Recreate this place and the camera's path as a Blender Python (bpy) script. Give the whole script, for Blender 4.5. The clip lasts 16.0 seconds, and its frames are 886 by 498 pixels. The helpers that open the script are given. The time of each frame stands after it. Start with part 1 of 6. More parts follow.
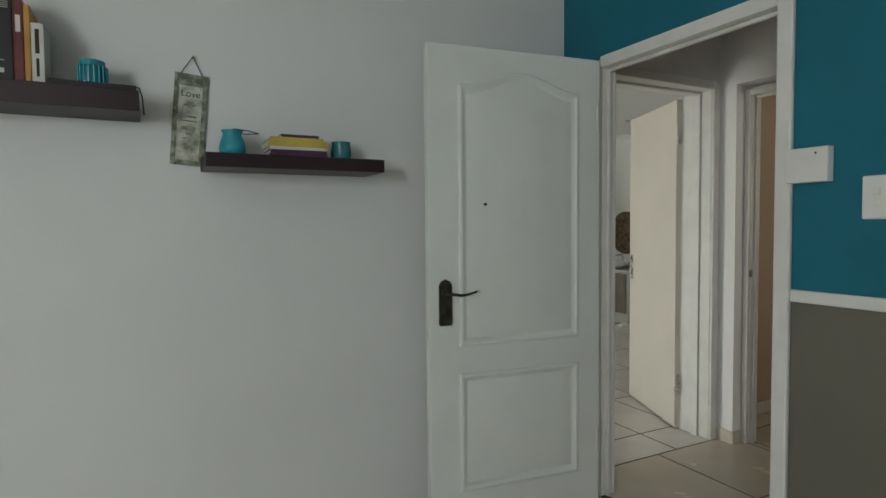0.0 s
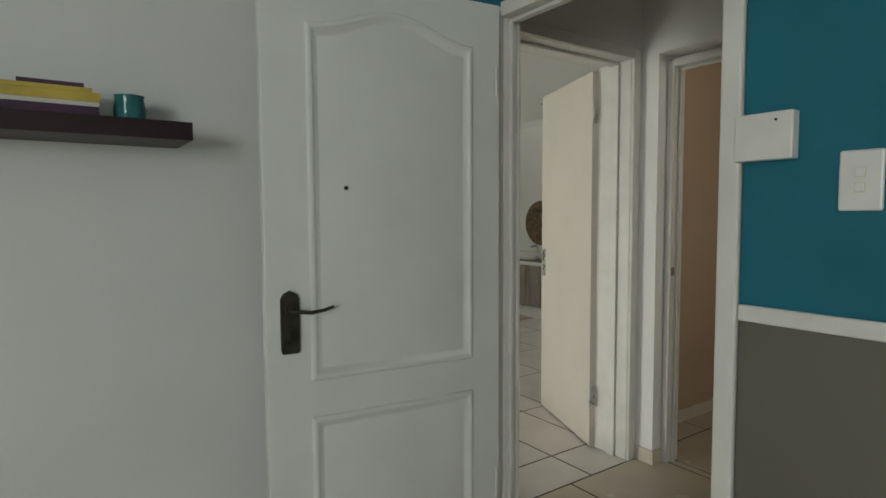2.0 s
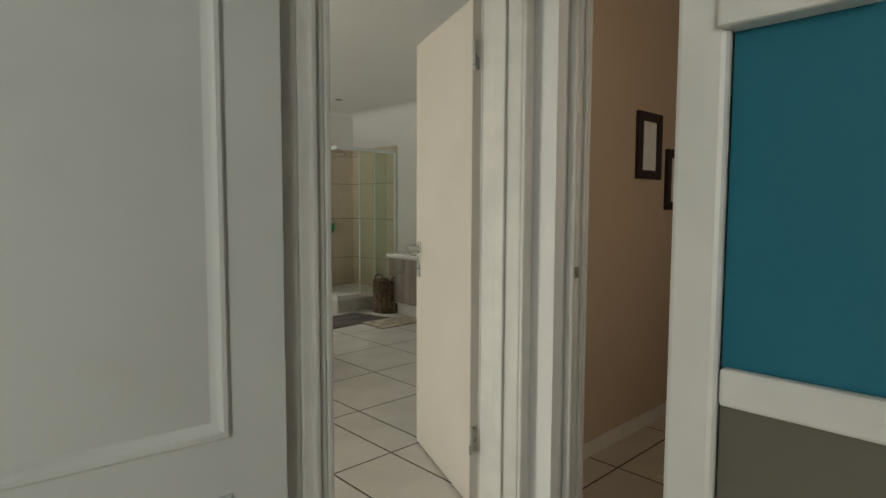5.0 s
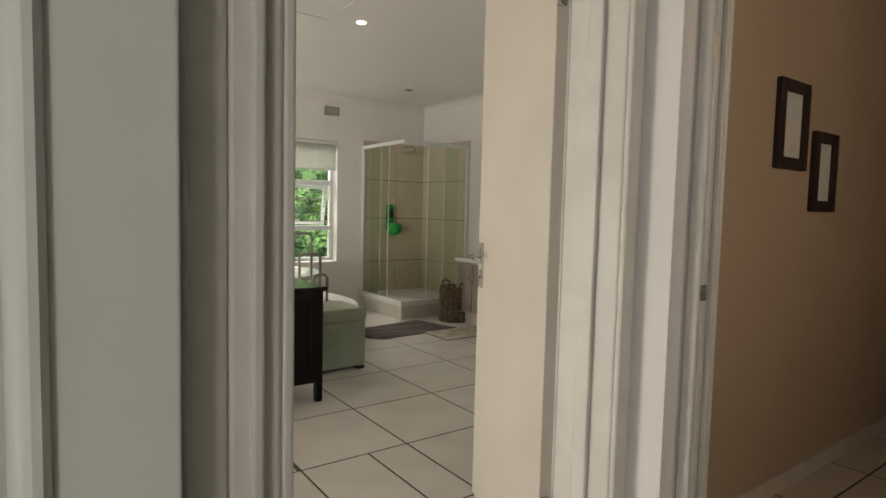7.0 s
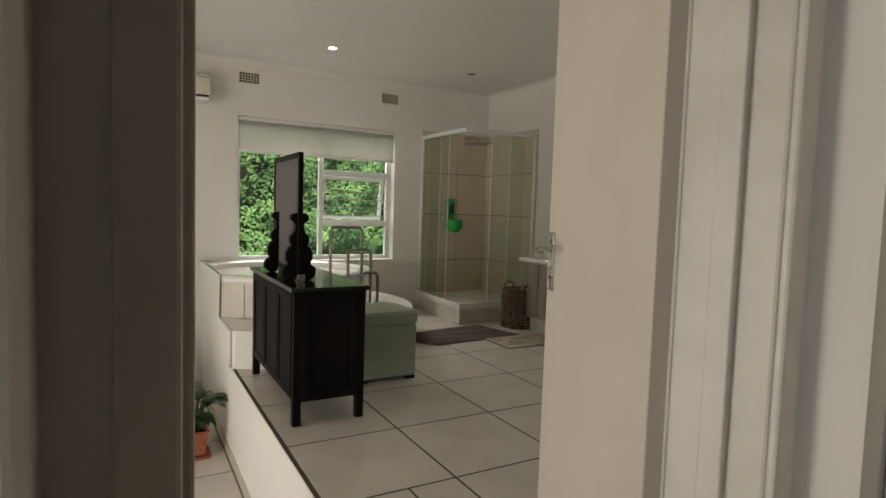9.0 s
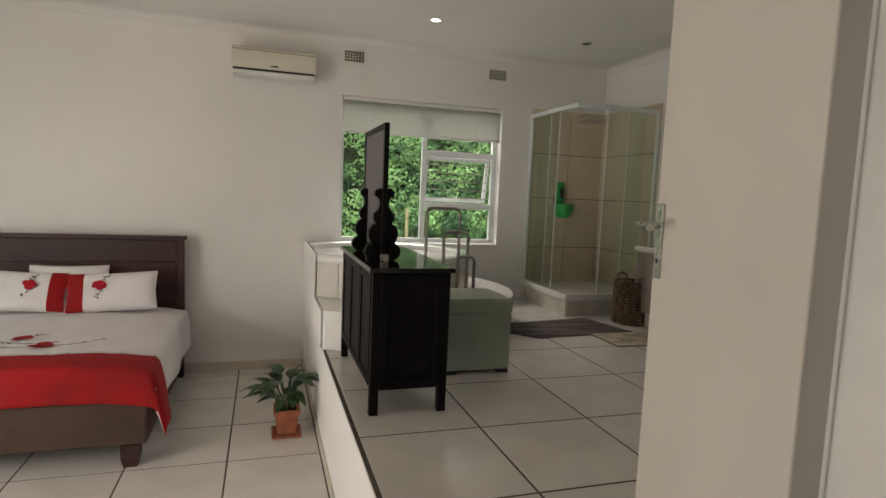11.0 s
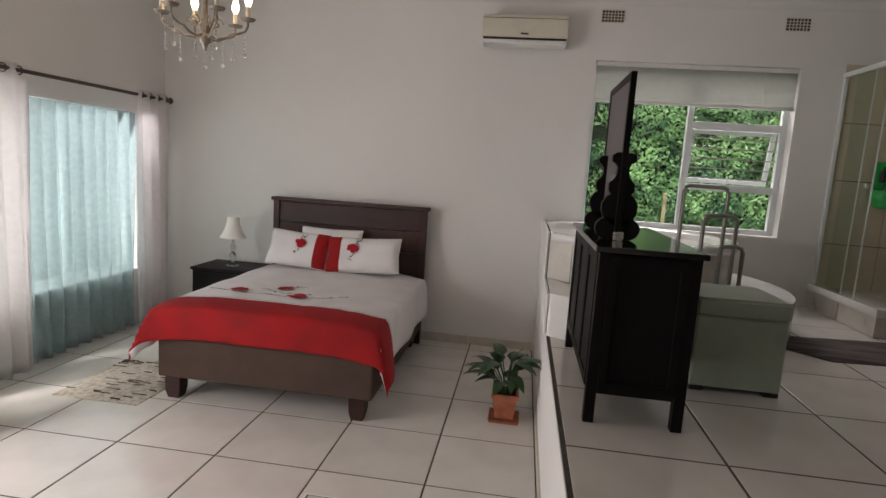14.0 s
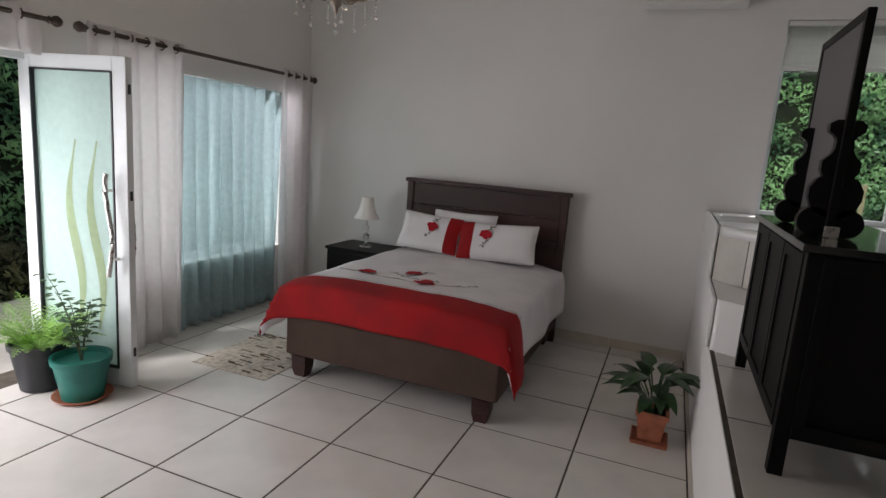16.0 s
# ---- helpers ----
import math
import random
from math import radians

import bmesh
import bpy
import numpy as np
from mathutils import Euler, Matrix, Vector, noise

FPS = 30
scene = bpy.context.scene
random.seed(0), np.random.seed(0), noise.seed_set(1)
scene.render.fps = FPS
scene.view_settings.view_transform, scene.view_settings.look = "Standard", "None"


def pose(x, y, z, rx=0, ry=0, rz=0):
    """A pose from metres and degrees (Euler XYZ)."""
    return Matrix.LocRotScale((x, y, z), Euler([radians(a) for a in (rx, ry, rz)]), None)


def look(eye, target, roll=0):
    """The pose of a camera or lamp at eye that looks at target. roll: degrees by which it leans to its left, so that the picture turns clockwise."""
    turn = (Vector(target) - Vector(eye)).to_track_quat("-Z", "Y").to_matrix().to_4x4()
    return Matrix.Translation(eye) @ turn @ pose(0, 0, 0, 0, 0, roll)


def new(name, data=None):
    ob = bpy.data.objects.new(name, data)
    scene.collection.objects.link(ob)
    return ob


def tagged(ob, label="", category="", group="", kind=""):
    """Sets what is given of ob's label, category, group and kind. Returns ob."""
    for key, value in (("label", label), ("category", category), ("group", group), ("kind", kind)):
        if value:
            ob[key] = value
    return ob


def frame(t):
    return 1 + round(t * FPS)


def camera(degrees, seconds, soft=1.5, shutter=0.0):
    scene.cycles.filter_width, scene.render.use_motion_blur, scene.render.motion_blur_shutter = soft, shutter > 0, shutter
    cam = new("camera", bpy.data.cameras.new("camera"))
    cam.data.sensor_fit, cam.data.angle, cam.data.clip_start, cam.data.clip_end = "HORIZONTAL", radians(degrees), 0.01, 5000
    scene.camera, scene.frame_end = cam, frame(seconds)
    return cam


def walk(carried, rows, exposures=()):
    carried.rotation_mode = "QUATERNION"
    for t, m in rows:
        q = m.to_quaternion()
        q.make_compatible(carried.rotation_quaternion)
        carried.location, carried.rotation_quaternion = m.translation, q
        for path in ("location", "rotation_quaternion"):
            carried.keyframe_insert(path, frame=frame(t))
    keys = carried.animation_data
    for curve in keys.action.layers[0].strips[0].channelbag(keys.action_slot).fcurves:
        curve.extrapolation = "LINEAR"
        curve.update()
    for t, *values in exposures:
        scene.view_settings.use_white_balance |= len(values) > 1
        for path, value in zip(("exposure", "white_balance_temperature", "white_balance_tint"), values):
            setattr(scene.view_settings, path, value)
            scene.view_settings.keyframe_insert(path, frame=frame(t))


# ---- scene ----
cam = camera(75.7, 16.0)
PATH = [
    (0, (3.596, 2.397, 1.275), (4.509, 4.174, 1.189), -0.5),
    (0.5, (3.728, 2.494, 1.291), (4.732, 4.22, 1.186), -0.4),
    (1, (3.864, 2.583, 1.296), (4.909, 4.285, 1.184), -0.4),
    (1.5, (3.957, 2.676, 1.28), (5.035, 4.356, 1.161), -0.3),
    (2, (4.064, 2.803, 1.28), (5.206, 4.44, 1.153), -0.3),
    (2.5, (4.149, 2.899, 1.26), (5.399, 4.455, 1.129), -0.2),
    (3, (4.274, 2.965, 1.256), (5.607, 4.449, 1.108), -0.2),
    (3.5, (4.438, 3.028, 1.261), (5.813, 4.473, 1.106), -0.2),
    (6, (5.035, 3.490, 1.188), (6.390, 4.955, 1.057), 0.9),
    (6.5, (5.146, 3.582, 1.181), (6.429, 5.11, 1.047), 1.0),
    (7, (5.25, 3.696, 1.173), (6.418, 5.314, 1.038), 1.4),
    (7.5, (5.371, 3.849, 1.167), (6.481, 5.507, 1.032), 1.6),
    (8, (5.436, 3.953, 1.148), (6.519, 5.629, 1.016), 1.6),
    (10.5, (5.754, 4.249, 1.057), (6.46, 6.112, 0.885), 2.4),
    (11, (5.802, 4.311, 1.046), (6.405, 6.208, 0.857), 2.5),
    (11.5, (5.836, 4.376, 1.032), (6.309, 6.309, 0.83), 2.7),
    (12, (5.856, 4.439, 1.023), (6.204, 6.397, 0.807), 3.0),
    (12.5, (5.893, 4.51, 1.007), (6.112, 6.484, 0.777), 3.2),
    (13, (5.927, 4.56, 0.996), (5.988, 6.543, 0.748), 3.5),
    (13.5, (5.968, 4.616, 0.982), (5.866, 6.596, 0.716), 3.6),
    (14, (5.981, 4.668, 0.952), (5.718, 6.631, 0.671), 3.8),
    (14.5, (5.979, 4.744, 0.929), (5.588, 6.681, 0.628), 4.0),
    (15, (5.975, 4.836, 0.915), (5.454, 6.74, 0.595), 4.1),
    (15.5, (5.954, 4.937, 0.91), (5.325, 6.804, 0.565), 4.3),
    (16, (5.911, 5.018, 0.892), (5.194, 6.851, 0.537), 4.4),
]
LIGHTS = [(0, -0.12, 6500, 4), (2.5, -0.12, 6750, 3), (3.5, -0.12, 6800, 4), (6, 0.05, 7300, 8), (7, 0.12, 7450, 12), (8, -0.12, 7600, 12),
          (10.5, -0.38, 7300, 14), (12, -0.36, 7150, 16), (13, -0.26, 7050, 18), (14, -0.57, 6800, 20), (14.5, -0.72, 6700, 21), (16, -1.10, 6400, 19)]
walk(cam, [(t, look(eye, target, roll)) for t, eye, target, roll in PATH], LIGHTS)
U = 1.038  # metres in one unit of the plan below

# ---- light ----
world = bpy.data.worlds.new("world")
scene.world = world
world.use_nodes = True
wn = world.node_tree.nodes
sky = wn.new("ShaderNodeTexSky")
sky.sky_type, sky.sun_disc = "NISHITA", False
sky.sun_elevation, sky.sun_rotation = radians(50), radians(300)
sky.air_density, sky.dust_density, sky.ozone_density = 1.0, 3.0, 1.0
wn["Background"].inputs[1].default_value = 0.15
world.node_tree.links.new(sky.outputs[0], wn["Background"].inputs[0])


def lamp(kind, name, m, power, color=(1, 1, 1), **more):
    data = bpy.data.lights.new(name, kind)
    data.energy, data.color = power, color
    for key, value in more.items():
        if key == "size":
            data.size = value
        elif key == "size_y":
            data.shape, data.size_y = "RECTANGLE", value
        elif key == "radius":
            data.shadow_soft_size = value
        elif key == "spread":
            data.spread = value
        elif key == "angle":
            data.angle = value
    ob = new(name, data)
    ob.matrix_world = m
    return ob


lamp("SUN", "sun", look((0, 0, 20), (9, 14, 0)), 5.0, (1, 0.97, 0.92), angle=radians(12))
# daylight at the bedroom's windows and its patio opening
lamp("AREA", "daylight_back_window", look((7.31, 11.4, 2.7), (7.2, 8, 0.0)), 165, (1, 1, 0.99), size=2.4, size_y=1.3)
lamp("AREA", "daylight_side_window", look((2.40, 8.5, 0.6), (7, 7.9, -0.4)), 30, (1, 1, 1.0), size=1.9, size_y=1.3)
lamp("AREA", "daylight_patio_opening", look((2.35, 6.15, 0.3), (4.6, 6.9, -0.62)), 84, (1, 1, 0.99), size=1.3, size_y=1.7)
# added warm fill for the tan room, which has no window in its walls
lamp("AREA", "tan_room_fill", look((7.2, 1.75, 1.6), (7.1, 4.7, 1.75)), 6.0, (1.0, 0.88, 0.76), size=0.9, size_y=0.9, spread=radians(105))
# added fill for the study, from an unseen source inside its closed walls
lamp("AREA", "study_fill", look((1.05, 0.9, 1.6), (4.6, 4.6, 1.1)), 84, (0.95, 0.97, 1.0), size=1.6, size_y=1.2)

# ---- materials ----
def material(name, color, rough=0.6, metal=0.0, vary=0.06, grain=0.0, scale=6.0, bump=0.0, bump_scale=60.0, stretch=(1, 1, 1),
             second=None, object_random=0.0, transmission=0.0, coat=0.0, ior=1.45, sheen=0.0, alpha=1.0, spec=0.5):
    """A surface with a large soft variation, a fine grain and a relief, in metres of the object's own space."""
    mat = bpy.data.materials.new(name)
    mat.use_nodes = True
    nt = mat.node_tree
    n, link = nt.nodes, nt.links.new
    b = n["Principled BSDF"]
    tc, mp = n.new("ShaderNodeTexCoord"), n.new("ShaderNodeMapping")
    mp.inputs["Scale"].default_value = stretch
    link(tc.outputs["Object"], mp.inputs[0])
    big, fine = n.new("ShaderNodeTexNoise"), n.new("ShaderNodeTexNoise")
    big.inputs["Scale"].default_value, fine.inputs["Scale"].default_value = scale, bump_scale
    big.inputs["Detail"].default_value, fine.inputs["Detail"].default_value = 4, 5
    link(mp.outputs[0], big.inputs[0]), link(mp.outputs[0], fine.inputs[0])
    ramp = n.new("ShaderNodeMix")
    ramp.data_type = "RGBA"
    dark = tuple(c * (1 - vary * 2.5) for c in color) if second is None else second
    ramp.inputs[6].default_value, ramp.inputs[7].default_value = (*dark, 1), (*color, 1)
    curve = n.new("ShaderNodeMapRange")
    curve.inputs[1].default_value, curve.inputs[2].default_value = 0.35, 0.6
    link(big.outputs[0], curve.inputs[0]), link(curve.outputs[0], ramp.inputs[0])
    last = ramp.outputs[2]
    if grain:
        g = n.new("ShaderNodeMix")
        g.data_type, g.blend_type = "RGBA", "MULTIPLY"
        g.inputs[0].default_value = grain
        link(last, g.inputs[6]), link(fine.outputs[0], g.inputs[7])
        last = g.outputs[2]
    if object_random:
        info, hsv, mr = n.new("ShaderNodeObjectInfo"), n.new("ShaderNodeHueSaturation"), n.new("ShaderNodeMapRange")
        mr.inputs[3].default_value, mr.inputs[4].default_value = 1 - object_random, 1 + object_random
        link(info.outputs["Random"], mr.inputs[0]), link(mr.outputs[0], hsv.inputs["Value"]), link(last, hsv.inputs["Color"])
        last = hsv.outputs[0]
    link(last, b.inputs["Base Color"])
    rr = n.new("ShaderNodeMapRange")
    rr.inputs[3].default_value, rr.inputs[4].default_value = max(rough - 0.08, 0.02), min(rough + 0.08, 1)
    link(big.outputs[0], rr.inputs[0]), link(rr.outputs[0], b.inputs["Roughness"])
    b.inputs["Metallic"].default_value = metal
    b.inputs["Transmission Weight"].default_value = transmission
    b.inputs["IOR"].default_value = ior
    b.inputs["Coat Weight"].default_value = coat
    b.inputs["Sheen Weight"].default_value = sheen
    b.inputs["Alpha"].default_value = alpha
    b.inputs["Specular IOR Level"].default_value = spec
    if bump:
        bp = n.new("ShaderNodeBump")
        bp.inputs["Strength"].default_value, bp.inputs["Distance"].default_value = bump, 0.004
        link(fine.outputs[0], bp.inputs["Height"]), link(bp.outputs[0], b.inputs["Normal"])
    return mat


def glow(name, color, strength):
    mat = bpy.data.materials.new(name)
    mat.use_nodes = True
    b = mat.node_tree.nodes["Principled BSDF"]
    b.inputs["Base Color"].default_value = (*color, 1)
    b.inputs["Emission Color"].default_value, b.inputs["Emission Strength"].default_value = (*color, 1), strength
    return mat


def sheer(name, color, clear, rough=0.9):
    """Thin cloth or frosted film: partly clear, the rest scatters light through it."""
    mat = bpy.data.materials.new(name)
    mat.use_nodes = True
    n, link = mat.node_tree.nodes, mat.node_tree.links.new
    out = n["Material Output"]
    n.remove(n["Principled BSDF"])
    diff, trans, clr = n.new("ShaderNodeBsdfDiffuse"), n.new("ShaderNodeBsdfTranslucent"), n.new("ShaderNodeBsdfTransparent")
    diff.inputs[0].default_value = trans.inputs[0].default_value = (*color, 1)
    clr.inputs[0].default_value = (*[0.5 + 0.5 * c for c in color], 1)
    tc, noi, mr = n.new("ShaderNodeTexCoord"), n.new("ShaderNodeTexNoise"), n.new("ShaderNodeMapRange")
    noi.inputs["Scale"].default_value = 25
    link(tc.outputs["Object"], noi.inputs[0]), link(noi.outputs[0], mr.inputs[0])
    mr.inputs[3].default_value, mr.inputs[4].default_value = max(clear - 0.08, 0), clear + 0.08
    a, c = n.new("ShaderNodeMixShader"), n.new("ShaderNodeMixShader")
    a.inputs[0].default_value = 0.55
    link(diff.outputs[0], a.inputs[1]), link(trans.outputs[0], a.inputs[2])
    link(mr.outputs[0], c.inputs[0]), link(a.outputs[0], c.inputs[1]), link(clr.outputs[0], c.inputs[2])
    link(c.outputs[0], out.inputs[0])
    return mat


def pane(name, tint, gloss=0.08):
    """Clear thin glass: see-through with a little gloss."""
    mat = bpy.data.materials.new(name)
    mat.use_nodes = True
    n, link = mat.node_tree.nodes, mat.node_tree.links.new
    out = n["Material Output"]
    n.remove(n["Principled BSDF"])
    g, t, m, f = n.new("ShaderNodeBsdfGlossy"), n.new("ShaderNodeBsdfTransparent"), n.new("ShaderNodeMixShader"), n.new("ShaderNodeLayerWeight")
    g.inputs["Roughness"].default_value = 0.03
    t.inputs[0].default_value = (*tint, 1)
    f.inputs[0].default_value = 0.5
    steep, share = n.new("ShaderNodeMath"), n.new("ShaderNodeMapRange")
    steep.operation, steep.inputs[1].default_value = "POWER", 5.0
    share.inputs[3].default_value, share.inputs[4].default_value = gloss * 0.4, min(0.5, gloss * 5)
    link(f.outputs["Facing"], steep.inputs[0]), link(steep.outputs[0], share.inputs[0])
    link(share.outputs[0], m.inputs[0]), link(t.outputs[0], m.inputs[1]), link(g.outputs[0], m.inputs[2]), link(m.outputs[0], out.inputs[0])
    return mat


M_STUDY = material("study wall paint", (0.68, 0.69, 0.68), 0.75, vary=0.02, scale=1.2, bump=0.12, bump_scale=90)
M_WHITE = material("white wall paint", (0.80, 0.785, 0.765), 0.75, vary=0.02, scale=1.0, bump=0.15, bump_scale=80)
M_CEIL = material("ceiling paint", (0.76, 0.75, 0.73), 0.6, vary=0.015, scale=0.8, bump=0.08, bump_scale=60)
M_TEAL = material("teal wall paint", (0.010, 0.155, 0.225), 0.55, vary=0.06, scale=2.2, bump=0.15, bump_scale=90)
M_TAUPE = material("taupe wall paint", (0.155, 0.145, 0.115), 0.6, vary=0.04, scale=2.0, bump=0.15, bump_scale=90)
M_TAN = material("tan wall paint", (0.45, 0.34, 0.245), 0.75, vary=0.03, scale=1.5, bump=0.12, bump_scale=70)
M_TRIM = material("white gloss trim paint", (0.77, 0.76, 0.72), 0.35, vary=0.03, scale=9, bump=0.1, bump_scale=40)
# white trim again, its colour lowered for the shade on the lobby-side frames
M_TRIM_SHADED = material("satin trim paint darkened for shade", (0.64, 0.625, 0.585), 0.4, vary=0.03, scale=9, bump=0.1, bump_scale=40)
M_RAILS = material("dull steel", (0.30, 0.29, 0.27), 0.35, 0.9, vary=0.05, scale=30)
M_DOOR = material("white door paint", (0.72, 0.74, 0.71), 0.4, vary=0.02, scale=4, bump=0.1, bump_scale=50)
M_DOOR2 = material("cream door paint", (0.58, 0.54, 0.48), 0.65, vary=0.02, scale=3, bump=0.05, bump_scale=50)
M_TILE = material("pale floor tile", (0.70, 0.67, 0.63), 0.16, vary=0.035, scale=3.5, bump=0.03, bump_scale=25, object_random=0.03)
M_TILE2 = material("beige floor tile", (0.60, 0.54, 0.44), 0.25, vary=0.035, scale=3.5, bump=0.03, bump_scale=25, object_random=0.03)
M_GROUT = material("dark grout", (0.10, 0.085, 0.065), 0.9, vary=0.15, scale=20)
M_SKIRT = material("tile skirting", (0.60, 0.55, 0.47), 0.35, vary=0.05, scale=8)
M_BLACK = material("black lacquered wood", (0.005, 0.004, 0.004), 0.5, vary=0.2, scale=5, stretch=(1, 1, 0.1), bump=0.05, bump_scale=120, spec=0.22)
M_WOOD = material("dark mahogany", (0.055, 0.020, 0.016), 0.5, vary=0.22, scale=6, stretch=(0.15, 1, 1), bump=0.12, bump_scale=90)
M_SHELF = material("wenge shelf", (0.024, 0.010, 0.013), 0.45, vary=0.2, scale=7, stretch=(0.15, 1, 1), bump=0.1, bump_scale=90)
M_BASE = material("brown bed base cloth", (0.078, 0.049, 0.036), 0.9, vary=0.08, scale=6, bump=0.35, bump_scale=260)
M_RED = material("red bed runner cloth", (0.34, 0.003, 0.005), 0.85, vary=0.10, scale=5, bump=0.25, bump_scale=160)
M_LINEN = material("white bed linen", (0.78, 0.75, 0.76), 0.9, vary=0.03, scale=5, bump=0.25, bump_scale=120)
M_STITCH = material("dark green stitching", (0.13, 0.13, 0.11), 0.9)
M_PETAL = material("red stitched flower", (0.48, 0.010, 0.02), 0.9, vary=0.15, scale=60)
M_OTTO = material("sage green cloth", (0.36, 0.42, 0.33), 0.85, vary=0.05, scale=5, bump=0.3, bump_scale=220, sheen=0.2)
M_CHROME = material("brushed steel", (0.55, 0.54, 0.51), 0.28, 1.0, vary=0.03, scale=30)
M_BRONZE = material("dark bronze", (0.075, 0.07, 0.055), 0.4, 0.7, vary=0.2, scale=30, bump=0.15, bump_scale=120)
M_ACRYL = material("white acrylic", (0.84, 0.84, 0.82), 0.15, vary=0.01, scale=5, coat=0.4)
M_PLASTIC = material("white plastic", (0.78, 0.78, 0.76), 0.35, vary=0.02, scale=12)
M_CREAMPL = material("cream plastic", (0.72, 0.68, 0.57), 0.4, vary=0.02, scale=10)
M_DARKPL = material("dark plastic", (0.02, 0.02, 0.022), 0.4, vary=0.1, scale=20)
M_SHOWERT = material("shower wall tile", (0.60, 0.52, 0.40), 0.5, vary=0.03, scale=4, object_random=0.02)
M_BATHT = material("bath surround tile", (0.64, 0.61, 0.55), 0.3, vary=0.04, scale=8, object_random=0.05)
M_GLASS = pane("clear glass", (0.95, 0.98, 0.96))
M_SGLASS = pane("shower glass", (0.93, 0.965, 0.94), 0.02)
M_SCREEN = pane("insect screen", (0.42, 0.46, 0.44), 0.0)
M_FROST = sheer("frosted glass", (0.70, 0.84, 0.80), 0.22)
M_SHEER = sheer("sea green sheer cloth", (0.64, 0.76, 0.77), 0.50)
M_CURTAIN = sheer("white curtain cloth", (0.88, 0.86, 0.86), 0.04)
M_BLIND = sheer("white slat blind", (0.62, 0.63, 0.60), 0.02)
M_MIRROR = material("mirror", (0.8, 0.8, 0.8), 0.03, 1.0, vary=0.0)
M_LEAF = material("dark pot leaf", (0.035, 0.085, 0.03), 0.4, vary=0.3, scale=20, second=(0.018, 0.05, 0.018))
M_FERN = material("light fern leaf", (0.24, 0.46, 0.08), 0.6, vary=0.2, scale=15)
M_STEM = material("plant stem", (0.07, 0.075, 0.035), 0.7, vary=0.2, scale=20)
M_SOIL = material("dark soil", (0.03, 0.022, 0.015), 0.95, vary=0.3, scale=40, bump=0.6, bump_scale=90)
M_TERRA = material("terracotta", (0.42, 0.14, 0.075), 0.75, vary=0.12, scale=14, bump=0.15, bump_scale=90)
M_POTG = material("teal plastic pot", (0.01, 0.16, 0.13), 0.4, vary=0.08, scale=10)
M_POTB = material("charcoal plastic pot", (0.03, 0.032, 0.036), 0.45, vary=0.08, scale=10)
M_MAT = material("grey brown bath mat", (0.13, 0.105, 0.10), 0.95, vary=0.25, scale=7, stretch=(0.3, 3, 1), bump=0.6, bump_scale=160)
M_WICKER = material("wicker", (0.20, 0.135, 0.08), 0.8, vary=0.3, scale=30, bump=0.4, bump_scale=160)
M_RUGA = material("cream rag rug", (0.60, 0.54, 0.46), 0.95, vary=0.15, scale=30, bump=0.7, bump_scale=130)
M_RUGB = material("brown rug strand", (0.20, 0.15, 0.11), 0.95, vary=0.3, scale=30)
M_BRICK = material("cream glazed brick", (0.52, 0.46, 0.36), 0.6, vary=0.15, scale=9, object_random=0.12)
M_CAB = material("grey wood-look board", (0.34, 0.29, 0.25), 0.45, vary=0.12, scale=5, stretch=(2, 2, 0.2))
M_SHADE = material("white lamp shade", (0.84, 0.81, 0.77), 0.85, vary=0.02, bump=0.1, bump_scale=200)
M_TURQ = material("turquoise glass", (0.03, 0.42, 0.52), 0.12, vary=0.1, scale=12, transmission=0.25, coat=0.5)
M_AQUA = material("ribbed blue glass", (0.02, 0.20, 0.27), 0.2, vary=0.1, scale=12, transmission=0.3)
M_GREENGL = material("sea green glass", (0.06, 0.27, 0.28), 0.15, vary=0.1, scale=12, transmission=0.3)
M_CRYSTAL = material("crystal", (0.9, 0.9, 0.9), 0.03, vary=0, transmission=0.9, ior=1.5)
M_IRON = material("aged pewter", (0.36, 0.31, 0.25), 0.5, 0.6, vary=0.2, scale=25)
M_FRAMED = material("dark picture frame", (0.035, 0.02, 0.017), 0.5, vary=0.1, scale=12)
M_PAPER = material("pale paper", (0.62, 0.60, 0.55), 0.8, vary=0.04, scale=12)
M_GREENPL = material("green plastic", (0.02, 0.42, 0.09), 0.3, vary=0.05, scale=12)
M_BULB = glow("lit candle bulb", (1.0, 0.78, 0.50), 9.0)
M_SPOT = glow("lit downlight", (1.0, 0.93, 0.80), 14.0)
M_ROD = material("brown curtain rod", (0.10, 0.075, 0.06), 0.5, 0.3, vary=0.1, scale=20)
M_PVC = material("white aluminium frame", (0.74, 0.78, 0.78), 0.35, vary=0.02, scale=10)


# ---- building helpers; all plan numbers are in plan units ----
def box(bm, x0, y0, z0, x1, y1, z1, bevel=0.0, segments=2):
    m = Matrix.LocRotScale(((x0 + x1) / 2, (y0 + y1) / 2, (z0 + z1) / 2), None, (abs(x1 - x0), abs(y1 - y0), abs(z1 - z0)))
    made = bmesh.ops.create_cube(bm, size=1, matrix=m)["verts"]
    if bevel:
        edges = list({e for v in made for e in v.link_edges})
        bmesh.ops.bevel(bm, geom=edges, offset=bevel, segments=segments, affect="EDGES", profile=0.5)
    return bm


